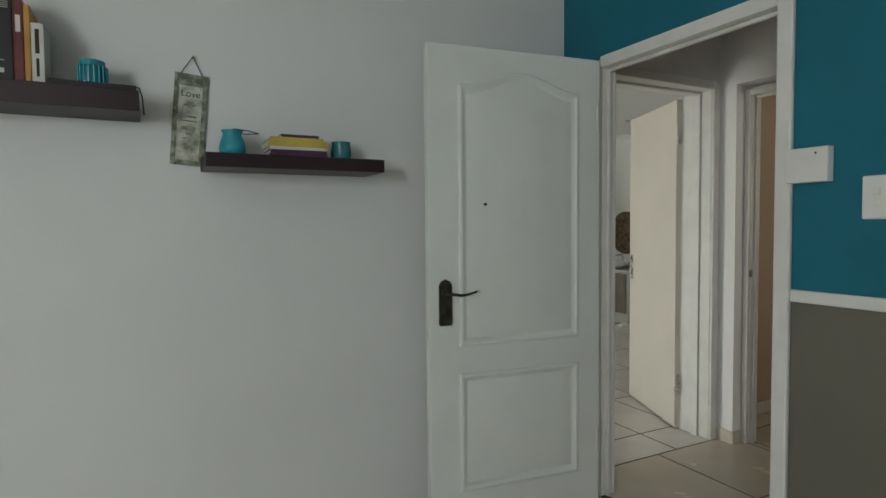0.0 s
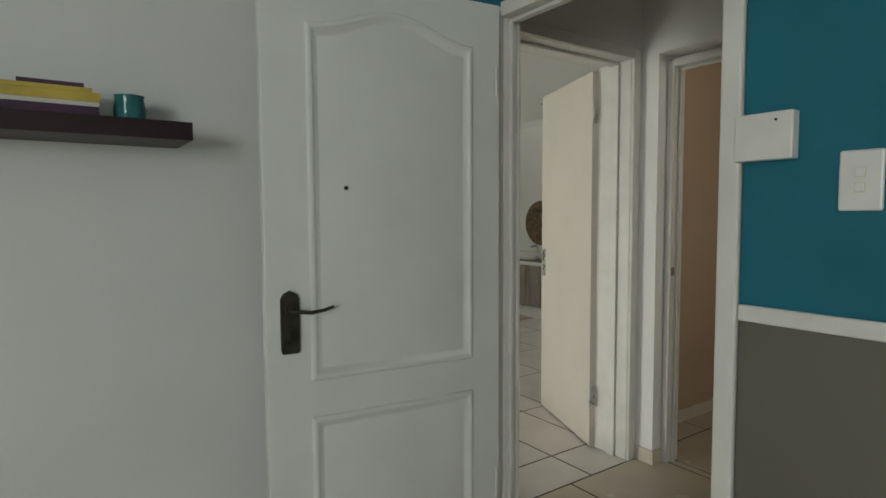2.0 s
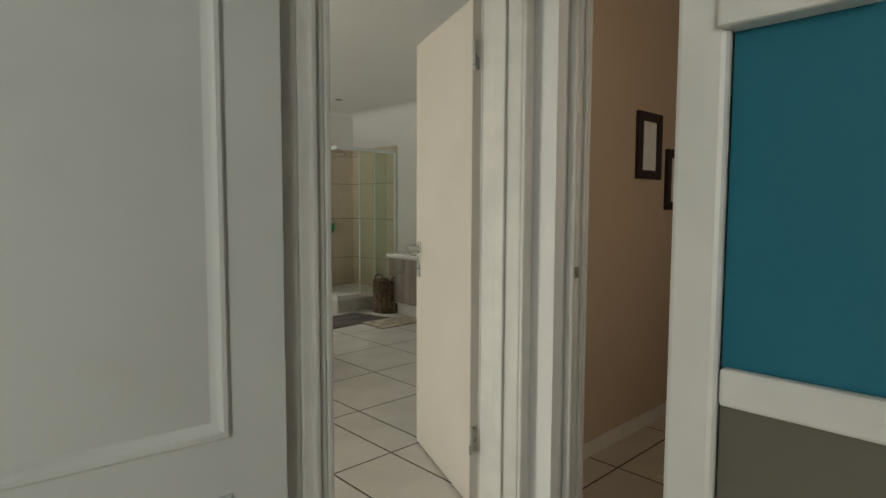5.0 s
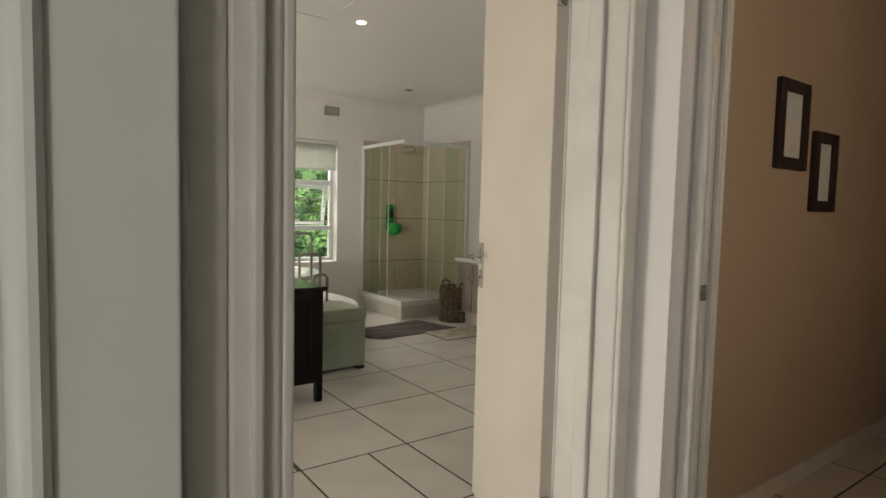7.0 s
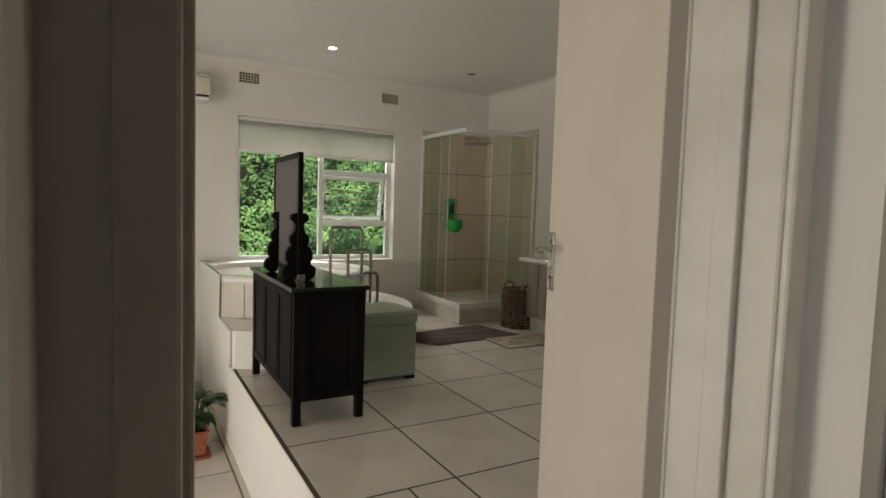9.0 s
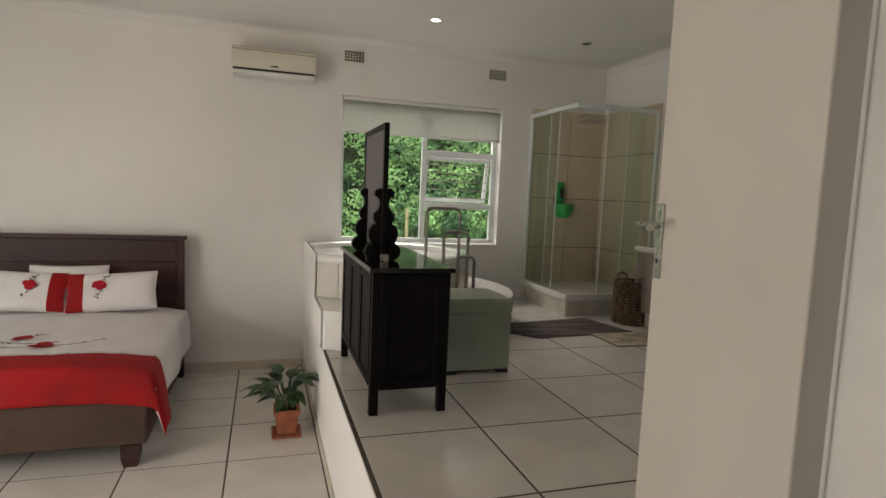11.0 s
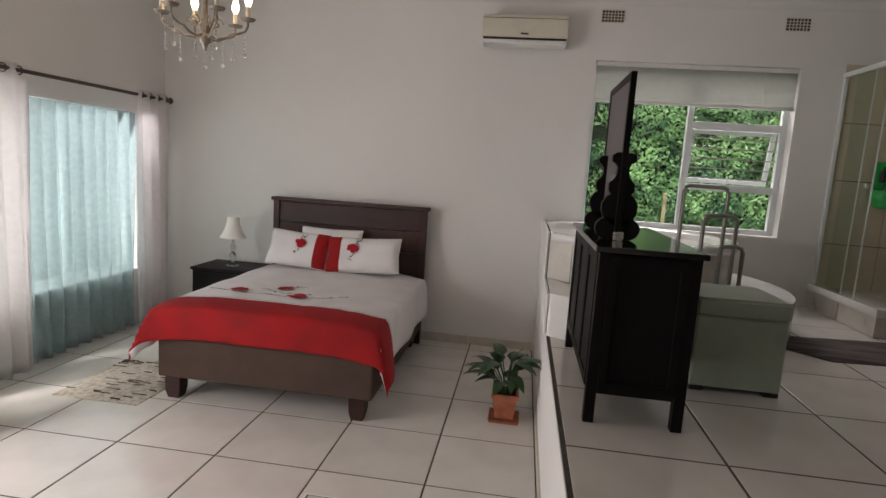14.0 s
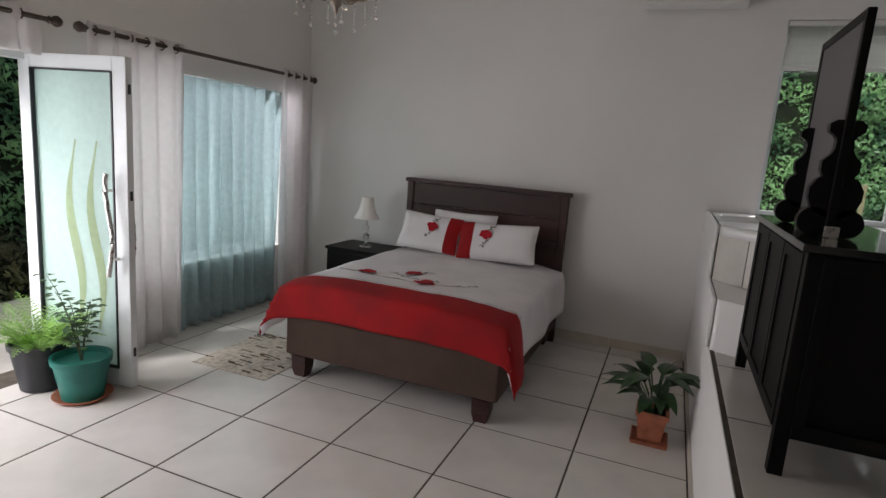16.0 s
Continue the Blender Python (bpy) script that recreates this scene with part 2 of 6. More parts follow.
def lathe(bm, profile, x=0, y=0, z=0, steps=20, turn=None):
    """Turns (radius, height) pairs round an upright axis."""
    rings = []
    for r, h in profile:
        ring = []
        for i in range(steps):
            a = 2 * math.pi * i / steps
            p = Vector((r * math.cos(a), r * math.sin(a), h))
            p = turn @ p if turn else p
            ring.append(bm.verts.new((x + p.x, y + p.y, z + p.z)))
        rings.append(ring)
    for a, b in zip(rings, rings[1:]):
        for i in range(steps):
            bm.faces.new((a[i], a[(i + 1) % steps], b[(i + 1) % steps], b[i]))
    if profile[0][0] > 1e-4:
        bm.faces.new(rings[0][::-1])
    if profile[-1][0] > 1e-4:
        bm.faces.new(rings[-1])
    return bm


def tube(bm, points, r, steps=8, closed_ends=True, taper=1.0):
    points = [Vector(p) for p in points]
    rings = []
    for i, p in enumerate(points):
        way = (points[min(i + 1, len(points) - 1)] - points[max(i - 1, 0)]).normalized()
        side = way.cross(Vector((0, 0, 1)))
        side = side.normalized() if side.length > 0.05 else Vector((1, 0, 0))
        up = side.cross(way)
        k = r * (1 + (taper - 1) * i / max(len(points) - 1, 1))
        rings.append([bm.verts.new(p + side * k * math.cos(2 * math.pi * j / steps) + up * k * math.sin(2 * math.pi * j / steps)) for j in range(steps)])
    for a, b in zip(rings, rings[1:]):
        for j in range(steps):
            bm.faces.new((a[j], a[(j + 1) % steps], b[(j + 1) % steps], b[j]))
    if closed_ends:
        bm.faces.new(rings[0][::-1]), bm.faces.new(rings[-1])
    return bm


def arc(cx, cy, r, a0, a1, n):
    return [(cx + r * math.cos(radians(a0 + (a1 - a0) * i / n)), cy + r * math.sin(radians(a0 + (a1 - a0) * i / n))) for i in range(n + 1)]


def slab(bm, outline, z0, z1):
    """An upright prism over an outline."""
    low, top = [bm.verts.new((x, y, z0)) for x, y in outline], [bm.verts.new((x, y, z1)) for x, y in outline]
    bm.faces.new(low[::-1]), bm.faces.new(top)
    for i in range(len(outline)):
        j = (i + 1) % len(outline)
        bm.faces.new((low[i], low[j], top[j], top[i]))
    return bm


def finish(bm, name, mat, smooth=0):
    bmesh.ops.recalc_face_normals(bm, faces=bm.faces)
    bmesh.ops.scale(bm, vec=(U, U, U), verts=bm.verts)
    mesh = bpy.data.meshes.new(name)
    bm.to_mesh(mesh)
    bm.free()
    mesh.materials.append(mat)
    if smooth:
        mesh.shade_smooth()
        if smooth < 180:
            mesh.set_sharp_from_angle(angle=radians(smooth))
    return mesh


def part(name, bm, mat, parent=None, label="", kind="", smooth=0, at=None):
    ob = new(name, finish(bm, name, mat, smooth))
    if name == "pane":
        ob.visible_shadow = False
    ob.parent = parent
    if at is not None:
        ob.matrix_basis = at
    return tagged(ob, label=label, kind=kind)


def place(x, y, z, rx=0, ry=0, rz=0):
    return pose(x * U, y * U, z * U, rx, ry, rz)


def thing(name, label, category, at, group="", kind=""):
    ob = new(name)
    ob.empty_display_size = 0.1
    ob.matrix_basis = at
    return tagged(ob, label, category, group, kind)


def one(name, bm, mat, label, category, at, group="", kind="", smooth=0):
    ob = new(name, finish(bm, name, mat, smooth))
    ob.matrix_basis = at
    return tagged(ob, label, category, group, kind)


def B():
    return bmesh.new()


def boxes(*rows, bevel=0.0):
    bm = B()
    for r in rows:
        box(bm, *r, bevel=bevel)
    return bm


def structure(name, bm, mat, label="", smooth=0):
    return one(name, bm, mat, label, "", place(0, 0, 0), kind="structure", smooth=smooth)


# ---- structure ----
LOW = -0.615          # floor of the sunken bedroom
TOP = 2.36            # ceiling
BX0, BX1, BY0, BY1 = 2.47, 8.95, 4.64, 9.40   # bedroom and bath, inside
EDGE = 5.957          # left edge of the raised bath floor
TEAL = 5.238
STUDY_Y = 4.485

# back wall with its window
WX0, WX1, WZ0, WZ1 = 6.255, 7.808, 0.538, 1.860
structure("wall_back", boxes((BX0 - 0.2, BY1, LOW - 0.1, WX0, BY1 + 0.24, TOP), (WX1, BY1, LOW - 0.1, BX1 + 0.2, BY1 + 0.24, TOP),
                             (WX0, BY1, LOW - 0.1, WX1, BY1 + 0.24, WZ0), (WX0, BY1, WZ1, WX1, BY1 + 0.24, TOP)), M_WHITE)
structure("wall_east", boxes((BX1, BY0, -0.1, BX1 + 0.2, BY1, TOP)), M_WHITE)
# side wall with a window behind the sheer and the patio opening
SWY0, SWY1, SWZ0, SWZ1 = 7.22, 9.00, -0.12, 1.21
PDY0, PDY1, PDZ1 = 5.25, 6.975, 1.19
structure("wall_side", boxes((BX0 - 0.2, SWY1, LOW - 0.1, BX0, BY1, TOP), (BX0 - 0.2, PDY1, LOW - 0.1, BX0, SWY0, TOP),
                             (BX0 - 0.2, SWY0, LOW - 0.1, BX0, SWY1, SWZ0), (BX0 - 0.2, SWY0, SWZ1, BX0, SWY1, TOP),
                             (BX0 - 0.2, PDY0, PDZ1, BX0, PDY1, TOP), (BX0 - 0.2, BY0, LOW - 0.1, BX0, PDY0, TOP)), M_WHITE)
# wall between the bedroom and the rooms in front of it, with door 2
D2X0, D2X1, D2Z = 5.397, 6.236, 1.955
structure("wall_front", boxes((BX0, 4.56, LOW - 0.1, D2X0 - 0.045, BY0, TOP),
                              (D2X1 + 0.045, 4.45, -0.1, 6.30, BY0, TOP), (5.29, 4.45, -0.1, D2X0 - 0.045, 4.56, TOP), (D2X0 - 0.045, 4.45, D2Z + 0.045, D2X1 + 0.045, BY0, TOP),
                              (6.30, 4.62, -0.1, BX1, BY0, TOP)), M_WHITE)
structure("ceiling", boxes((BX0 - 0.2, BY0 - 0.12, TOP, BX1 + 0.2, BY1 + 0.24, TOP + 0.15)), M_CEIL)

hatch = structure("ceiling_hatch", boxes((6.14, 6.61, TOP - 0.012, 6.66, 6.64, TOP - 0.001), (6.14, 7.10, TOP - 0.012, 6.66, 7.13, TOP - 0.001), (6.14, 6.64, TOP - 0.012, 6.17, 7.10, TOP - 0.001), (6.63, 6.64, TOP - 0.012, 6.66, 7.10, TOP - 0.001), bevel=0.003), M_CEIL, "white ceiling hatch in a slim frame")
part("cover", boxes((6.172, 6.642, TOP - 0.006, 6.628, 7.098, TOP - 0.001), bevel=0.002), M_CEIL, hatch)


def cove(name, x0, y0, x1, y1, size=0.075):
    """A plain coved cornice along a wall, its back against it; it runs from one point to the other."""
    bm = B()
    way = Vector((x1 - x0, y1 - y0, 0)).normalized()
    inward = Vector((-way.y, way.x, 0))
    profile = [(0, 0), (0, -size)] + [(size * (1 - math.cos(radians(a))), -size * (1 - math.sin(radians(a)))) for a in range(15, 90, 15)] + [(size, 0)]
    rows = []
    for p in ((x0, y0), (x1, y1)):
        rows.append([bm.verts.new((p[0] + inward.x * (d + 0.002), p[1] + inward.y * (d + 0.002), TOP - 0.002 + h)) for d, h in profile])
    for i in range(len(profile)):
        j = (i + 1) % len(profile)
        bm.faces.new((rows[0][i], rows[0][j], rows[1][j], rows[1][i]))
    bm.faces.new(rows[0]), bm.faces.new(rows[1][::-1])
    structure(name, bm, M_CEIL, "white coved cornice along the wall top")


cove("cornice", BX1, BY1, BX0, BY1)
cove("cornice", BX1, BY0, BX1, BY1)
cove("cornice", BX0, BY1, BX0, BY0)

# study
structure("wall_study", boxes((0.8, STUDY_Y, -0.1, TEAL, 4.558, TOP)), M_STUDY)
D1Y0, D1Y1, D1Z = 3.438, 4.222, 1.90
structure("wall_teal", boxes((TEAL, 0.0, 1.016, 5.27, D1Y0 - 0.05, TOP), (TEAL, D1Y1 + 0.05, 1.016, 5.27, STUDY_Y + 0.12, TOP), (TEAL, D1Y0 - 0.05, D1Z + 0.05, 5.27, D1Y1 + 0.05, TOP)), M_TEAL)
structure("wall_taupe", boxes((TEAL, 0.0, -0.1, 5.27, D1Y0 - 0.05, 1.016), (TEAL, D1Y1 + 0.05, -0.1, 5.27, STUDY_Y + 0.12, 1.016)), M_TAUPE)
structure("dado_rail", boxes((TEAL - 0.014, 0.0, 0.980, TEAL, D1Y0 - 0.052, 1.018), bevel=0.004), M_TRIM, "white painted dado rail with uneven paint edges")
structure("wall_study_south", boxes((0.8, -0.12, -0.1, 5.31, 0.0, TOP)), M_STUDY)
structure("wall_study_west", boxes((0.68, -0.12, -0.1, 0.8, 4.52, TOP)), M_STUDY)
structure("ceiling_study", boxes((0.68, -0.12, TOP, 5.31, 4.52, TOP + 0.15)), M_CEIL)

# lobby
structure("wall_lobby", boxes((5.27, 2.6, -0.1, 5.30, D1Y0 - 0.05, TOP), (5.27, D1Y1 + 0.05, -0.1, 5.30, 4.52, TOP),
                              (5.27, D1Y0 - 0.05, D1Z + 0.05, 5.30, D1Y1 + 0.05, TOP), (5.27, 2.48, -0.1, 6.42, 2.6, TOP)), M_WHITE)
D3Y0, D3Y1, D3Z = 3.52, 4.308, 1.91
structure("wall_lobby_east", boxes((6.30, 4.345, -0.1, 6.44, 4.62, TOP), (6.30, 2.6, -0.1, 6.44, D3Y0 - 0.06, TOP), (6.30, D3Y0 - 0.06, D3Z + 0.06, 6.44, 4.345, TOP)), M_WHITE)
structure("ceiling_lobby", boxes((5.31, 1.38, TOP, 9.6, BY0 - 0.12, TOP + 0.15), (BX1 + 0.2, BY0 - 0.12, TOP, 9.6, BY0 + 0.1, TOP + 0.15)), M_CEIL)

# tan room
for r in ((6.442, 4.60, -0.1, 9.40, 4.618, TOP), (9.40, 1.5, -0.1, 9.5, 4.618, TOP), (6.44, 1.4, -0.1, 9.5, 1.5, TOP), (6.38, 1.5, -0.1, 6.44, 2.6, TOP)):
    structure("wall_tan", boxes(r), M_TAN)
structure("tan_skirting", boxes((6.44, 4.588, 0, 9.39, 4.60, 0.075), (9.388, 1.5, 0, 9.40, 4.588, 0.075)), M_SKIRT)


def door_frame(name, label, wide, high, deep, face=0.065, m=None, front=0.018, top_left=9.0, left_deep=None, mat=None):
    """A pressed frame in an opening: along x, its front face towards -y at y = 0; the opening is clear from x = 0 to wide."""
    t = thing(name, label, "", m, kind="structure")
    full = deep
    for side, x0, x1, fx0, fx1, rx0, rx1 in (("left", -0.045, 0.0, -face, 0.0, 0.0, 0.014), ("right", wide, wide + 0.045, wide, wide + face, wide - 0.014, wide)):
        deep = left_deep if side == "left" and left_deep else full
        bm = boxes((x0, -0.001, 0, x1, deep + 0.001, high + 0.045), (fx0, -0.018 if side == "right" else -front, 0, fx1, -0.001, high + face if side == "right" else min(high + face, top_left)), bevel=0.006)
        box(bm, fx0, deep + 0.001, 0, fx1, deep + 0.016, high + face, bevel=0.004)
        box(bm, rx0, deep * 0.35, 0, rx1, deep * 0.6, high, bevel=0.004)
        part("jamb", bm, mat or M_TRIM, t)
    deep = full
    part("head", boxes((0, -0.001, high, wide, deep + 0.001, high + 0.045), (0, -0.018, high, wide, -0.001, high + face), (0, deep + 0.001, high, wide, deep + 0.016, high + face),
                       (0.014, deep * 0.35, high - 0.014, wide - 0.014, deep * 0.6, high), bevel=0.004), mat or M_TRIM, t)
    return t


door_frame("door_frame_1", "white gloss painted frame round the study doorway", D1Y1 - D1Y0, D1Z, 0.062, 0.05, place(TEAL, D1Y1, 0, 0, 0, -90), 0.046, 1.925)
door_frame("door_frame_2", "white stepped frame round the bedroom doorway", D2X1 - D2X0, D2Z, 0.185, 0.05, place(D2X0, 4.45, 0), left_deep=0.095, mat=M_TRIM_SHADED)
frame_3 = door_frame("door_frame_3", "white frame round the dim doorway", D3Y1 - D3Y0, D3Z, 0.06, 0.034, place(6.38, D3Y1, 0, 0, 0, -90), mat=M_TRIM_SHADED)
part("strike_plate", boxes((0.0, -0.014, 0.925, 0.0025, 0.014, 0.965), bevel=0.0008), M_IRON, frame_3, "worn dark strike plate")
part("strike_plate", boxes((0.0, -0.012, 1.50, 0.0025, 0.012, 1.56), bevel=0.0008), M_CREAMPL, frame_3, "small painted plate")

# floors: a dark bed of grout, tiles laid on it
raised = structure("floor", boxes((EDGE + 0.004, 4.601, -0.10, BX1, BY1, -0.0010), (5.24, 4.601, -0.1, EDGE + 0.004, 5.905, -0.0010)), M_GROUT, "pale square floor tiles with dark joints")
step_side = structure("platform_side", boxes((EDGE, 5.912, LOW, EDGE + 0.10, BY1, -0.002), (5.232, 5.83, LOW, EDGE, 5.912, -0.002), (5.232, BY0, LOW, 5.28, 5.83, -0.002)), M_WHITE, "white plastered side of the raised floor")
sunken = structure("floor_bedroom", boxes((BX0 - 0.2, BY0, LOW - 0.1, EDGE, BY1, LOW - 0.0022)), M_GROUT, "large pale square floor tiles with dark joints")
lobby_floor = structure("floor_lobby", boxes((5.238, 2.48, -0.1, 9.5, 4.60, -0.0012), (6.44, 1.4, -0.1, 9.5, 2.48, -0.0010)), M_GROUT, "beige floor tiles with thin joints")
study_floor = structure("floor_study", boxes((0.68, -0.12, -0.1, 5.237, 4.52, -0.0012)), M_GROUT, "beige floor tiles")


def lay_tiles(floor, x0, y0, x1, y1, ox, oy, tx, ty, top, mat, joint=0.010):
    """Tiles between the given bounds on a grid through (ox, oy); cut at the edges."""
    made = {}
    i0, j0 = math.floor((x0 - ox) / tx + 1e-6), math.floor((y0 - oy) / ty + 1e-6)
    for i in range(i0, math.ceil((x1 - ox) / tx - 1e-6)):
        for j in range(j0, math.ceil((y1 - oy) / ty - 1e-6)):
            a0, a1 = max(ox + i * tx, x0) + joint / 2, min(ox + (i + 1) * tx, x1) - joint / 2
            b0, b1 = max(oy + j * ty, y0) + joint / 2, min(oy + (j + 1) * ty, y1) - joint / 2
            if a1 - a0 < 0.02 or b1 - b0 < 0.02:
                continue
            key = (round(a1 - a0, 3), round(b1 - b0, 3))
            if key not in made:
                bm = B()
                w, d = (a1 - a0) / 2, (b1 - b0) / 2
                low = [bm.verts.new((sx * w, sy * d, -0.008)) for sx, sy in ((-1, -1), (1, -1), (1, 1), (-1, 1))]
                rim = [bm.verts.new((sx * w, sy * d, -0.0006)) for sx, sy in ((-1, -1), (1, -1), (1, 1), (-1, 1))]
                top_ring = [bm.verts.new((sx * (w - 0.002), sy * (d - 0.002), 0)) for sx, sy in ((-1, -1), (1, -1), (1, 1), (-1, 1))]
                for k in range(4):
                    n = (k + 1) % 4
                    bm.faces.new((low[k], low[n], rim[n], rim[k])), bm.faces.new((rim[k], rim[n], top_ring[n], top_ring[k]))
                bm.faces.new(top_ring)
                made[key] = finish(bm, "tile", mat)
            ob = new("tile", made[key])
            ob.parent = floor
            ob.matrix_basis = place((a0 + a1) / 2, (b0 + b1) / 2, top)


def lay_all_floors():
    lay_tiles(raised, EDGE + 0.006, 5.834, BX1, BY1, 6.510, 5.834, 0.535, 0.567, 0, M_TILE)
    lay_tiles(raised, 5.24, 5.834, EDGE + 0.006, 5.907, 6.510, 5.834, 0.535, 0.567, 0, M_TILE)
    lay_tiles(raised, 5.24, 4.44, 6.30, 5.834, 6.510, 5.834, 0.535, 0.567, 0, M_TILE)
    lay_tiles(raised, 6.30, 4.64, BX1, 5.834, 6.510, 5.834, 0.535, 0.567, 0, M_TILE)
    lay_tiles(sunken, BX0, BY0, EDGE - 0.012, BY1, 5.405, 7.062, 0.547, 0.542, LOW, M_TILE)
    lay_tiles(lobby_floor, 5.24, 2.6, 6.44, 4.44, 5.83, 4.44, 0.56, 0.56, 0, M_TILE2)
    lay_tiles(lobby_floor, 6.44, 1.5, 9.4, 4.60, 6.39, 4.44, 0.56, 0.56, 0, M_TILE2)
    lay_tiles(study_floor, 0.8, 0, 5.236, 4.48, 5.83, 4.44, 0.56, 0.56, 0, M_TILE2)


def skirting(name, rows, label):
    base = None
    for i, r in enumerate(rows):
        if base is None:
            base = structure(name, boxes(r, bevel=0.0), M_SKIRT, label)
        else:
            part("tile", boxes(r), M_SKIRT, base)


skirting("baseboard", [(max(5.385 + 0.553 * i, BX0) + 0.002, BY1 - 0.01, LOW, min(5.385 + 0.553 * (i + 1), EDGE) - 0.002, BY1, LOW + 0.075) for i in range(0, -6, -1)], "beige tile skirting below the white wall")
skirting("baseboard_platform", [(EDGE - 0.01, 5.90 + 0.56 * i, LOW, EDGE, min(5.90 + 0.56 * (i + 1), BY1 - 0.01) - 0.003, LOW + 0.07) for i in range(7)], "beige tile skirting below the platform side")
structure("baseboard_lobby", boxes((6.29, 4.345, 0, 6.30, 4.44, 0.07), (6.29, 4.335, 0, 6.36, 4.345, 0.07), bevel=0.002), M_SKIRT, "beige tile skirting turned round the lobby corner")


# ---- doors ----
def raised_panel(bm, x0, z0, x1, z1, y, arch=0.0, depth=0.009, face=-1):
    """A moulded panel on a door face, its moulding sunk and its field raised again. face: the way it looks along y."""
    n = 14
    def outline(inset, out):
        pts = [(x0 + inset, z0 + inset), (x1 - inset, z0 + inset)]
        for i in range(n + 1):
            f = i / n
            rise = arch * (0.5 - 0.5 * math.cos(2 * math.pi * f)) if arch else 0
            pts.append((x1 - inset - (x1 - x0 - 2 * inset) * f, z1 - inset + rise - arch))
        return [bm.verts.new((px_, y + face * out, pz)) for px_, pz in pts]
    rings = [outline(0, -0.004), outline(0, 0.006), outline(0.006, 0.012), outline(0.014, 0.012), outline(0.024, 0.004), outline(0.034, 0.001), outline(0.06, 0.008)]
    for a, b in zip(rings, rings[1:]):
        for k in range(len(a)):
            m = (k + 1) % len(a)
            bm.faces.new((a[k], a[m], b[m], b[k]))
    bm.faces.new(rings[-1])


def lever_handle(parent, x, z, face_y, side, long_plate=True, mat=None, plate=(0.024, 0.2), name="door_handle"):
    """A lever on a long plate. side: -1 points to -x, 1 to +x; face_y: the face's y, the plate stands out to -y."""
    bm = boxes((x - plate[0], face_y - 0.009, z - plate[1] * 0.62, x + plate[0], face_y, z + plate[1] * 0.38), bevel=0.006)
    h = part(name, bm, mat, parent, "dark bronze lever on a shaped plate" if mat is M_BRONZE else "worn chrome lever on a slim plate")
    pts = [(x, face_y - 0.005, z), (x, face_y - 0.045, z), (x + side * 0.03, face_y - 0.052, z - 0.002), (x + side * 0.075, face_y - 0.05, z + 0.004), (x + side * 0.115, face_y - 0.045, z + 0.001)]
    part("lever", tube(B(), pts, 0.008, 10, taper=0.6), mat, h, smooth=60)
    part("keyhole", tube(B(), [(x, face_y - 0.0115, z - 0.07), (x, face_y - 0.008, z - 0.07)], 0.006, 10), M_DARKPL, h)
    return h


# door 1 stands open against the study wall; its face looks to -y
LEAF1 = Vector((4.405 - 5.160, 4.262 - 4.177))
t = thing("door_1", "white painted moulded two-panel door, open against the study wall", "door", place(5.160, 4.177, 0, 0, 0, math.degrees(math.atan2(LEAF1.y, LEAF1.x)) + 180), kind="structure")
W1 = LEAF1.length
leaf = boxes((-W1, 0, 0.008, 0.018, 0.038, 1.915), bevel=0.003)
part("leaf", leaf, M_DOOR, t)
bm = B()
raised_panel(bm, -W1 + 0.125, 0.75, -0.092, 1.83, 0.0, arch=0.065)
part("panel", bm, M_DOOR, t, smooth=25)
bm = B()
raised_panel(bm, -W1 + 0.125, 0.17, -0.092, 0.642, 0.0)
part("panel", bm, M_DOOR, t, smooth=25)
bm = B()
profile = [(-0.022, -0.105), (0.022, -0.105), (0.026, -0.095), (0.026, 0.05), (0.018, 0.065), (0.0, 0.074), (-0.018, 0.065), (-0.026, 0.05), (-0.026, -0.095)]
front, back = [bm.verts.new((x, -0.010, z)) for x, z in profile], [bm.verts.new((x, 0, z)) for x, z in profile]
bm.faces.new(front[::-1])
for i in range(len(profile)):
    j = (i + 1) % len(profile)
    bm.faces.new((front[i], front[j], back[j], back[i]))
bmesh.ops.translate(bm, verts=bm.verts, vec=(-W1 + 0.066, 0, 0.943))
hd = part("door_handle", bm, M_BRONZE, t, "dark bronze shaped plate with a curved lever")
hx, hz = -W1 + 0.066, 0.963
part("lever", tube(B(), [(hx, -0.006, hz), (hx, -0.045, hz), (hx + 0.012, -0.052, hz), (hx + 0.05, -0.05, hz - 0.006), (hx + 0.085, -0.048, hz - 0.002), (hx + 0.115, -0.046, hz + 0.006)], 0.0075, 10, taper=0.55), M_BRONZE, hd, smooth=60)
part("rose", tube(B(), [(hx, -0.009, hz), (hx, -0.02, hz)], 0.016, 16), M_BRONZE, hd, smooth=40)
part("keyhole", boxes((hx - 0.004, -0.0125, hz - 0.085, hx + 0.004, -0.009, hz - 0.062), bevel=0.001), M_DARKPL, hd)
part("peephole", tube(B(), [(-0.525, -0.013, 1.306), (-0.525, 0.004, 1.306)], 0.006, 12), M_DARKPL, t)
part("lock_face", boxes((-W1 - 0.002, 0.009, 0.83, -W1 + 0.001, 0.029, 1.0)), M_TRIM, t, "worn painted lock plate on the door edge")
for z in (0.25, 1.62):
    part("hinge", tube(B(), [(0.006, 0.004, z), (0.006, 0.004, z + 0.1)], 0.007, 8), M_TRIM, t)

# door 2 leads from the lobby into the bedroom and stands open
LEAF2 = Vector((6.466 - 6.203, 5.268 - 4.650))
t = thing("door_2", "cream painted flush door, standing open into the bath area", "door", place(6.203, 4.656, 0, 0, 0, math.degrees(math.atan2(LEAF2.y, LEAF2.x)) - 180), kind="structure")
W2 = LEAF2.length
part("leaf", boxes((-W2, 0, 0.012, 0, 0.04, 1.94), bevel=0.003), M_DOOR2, t)
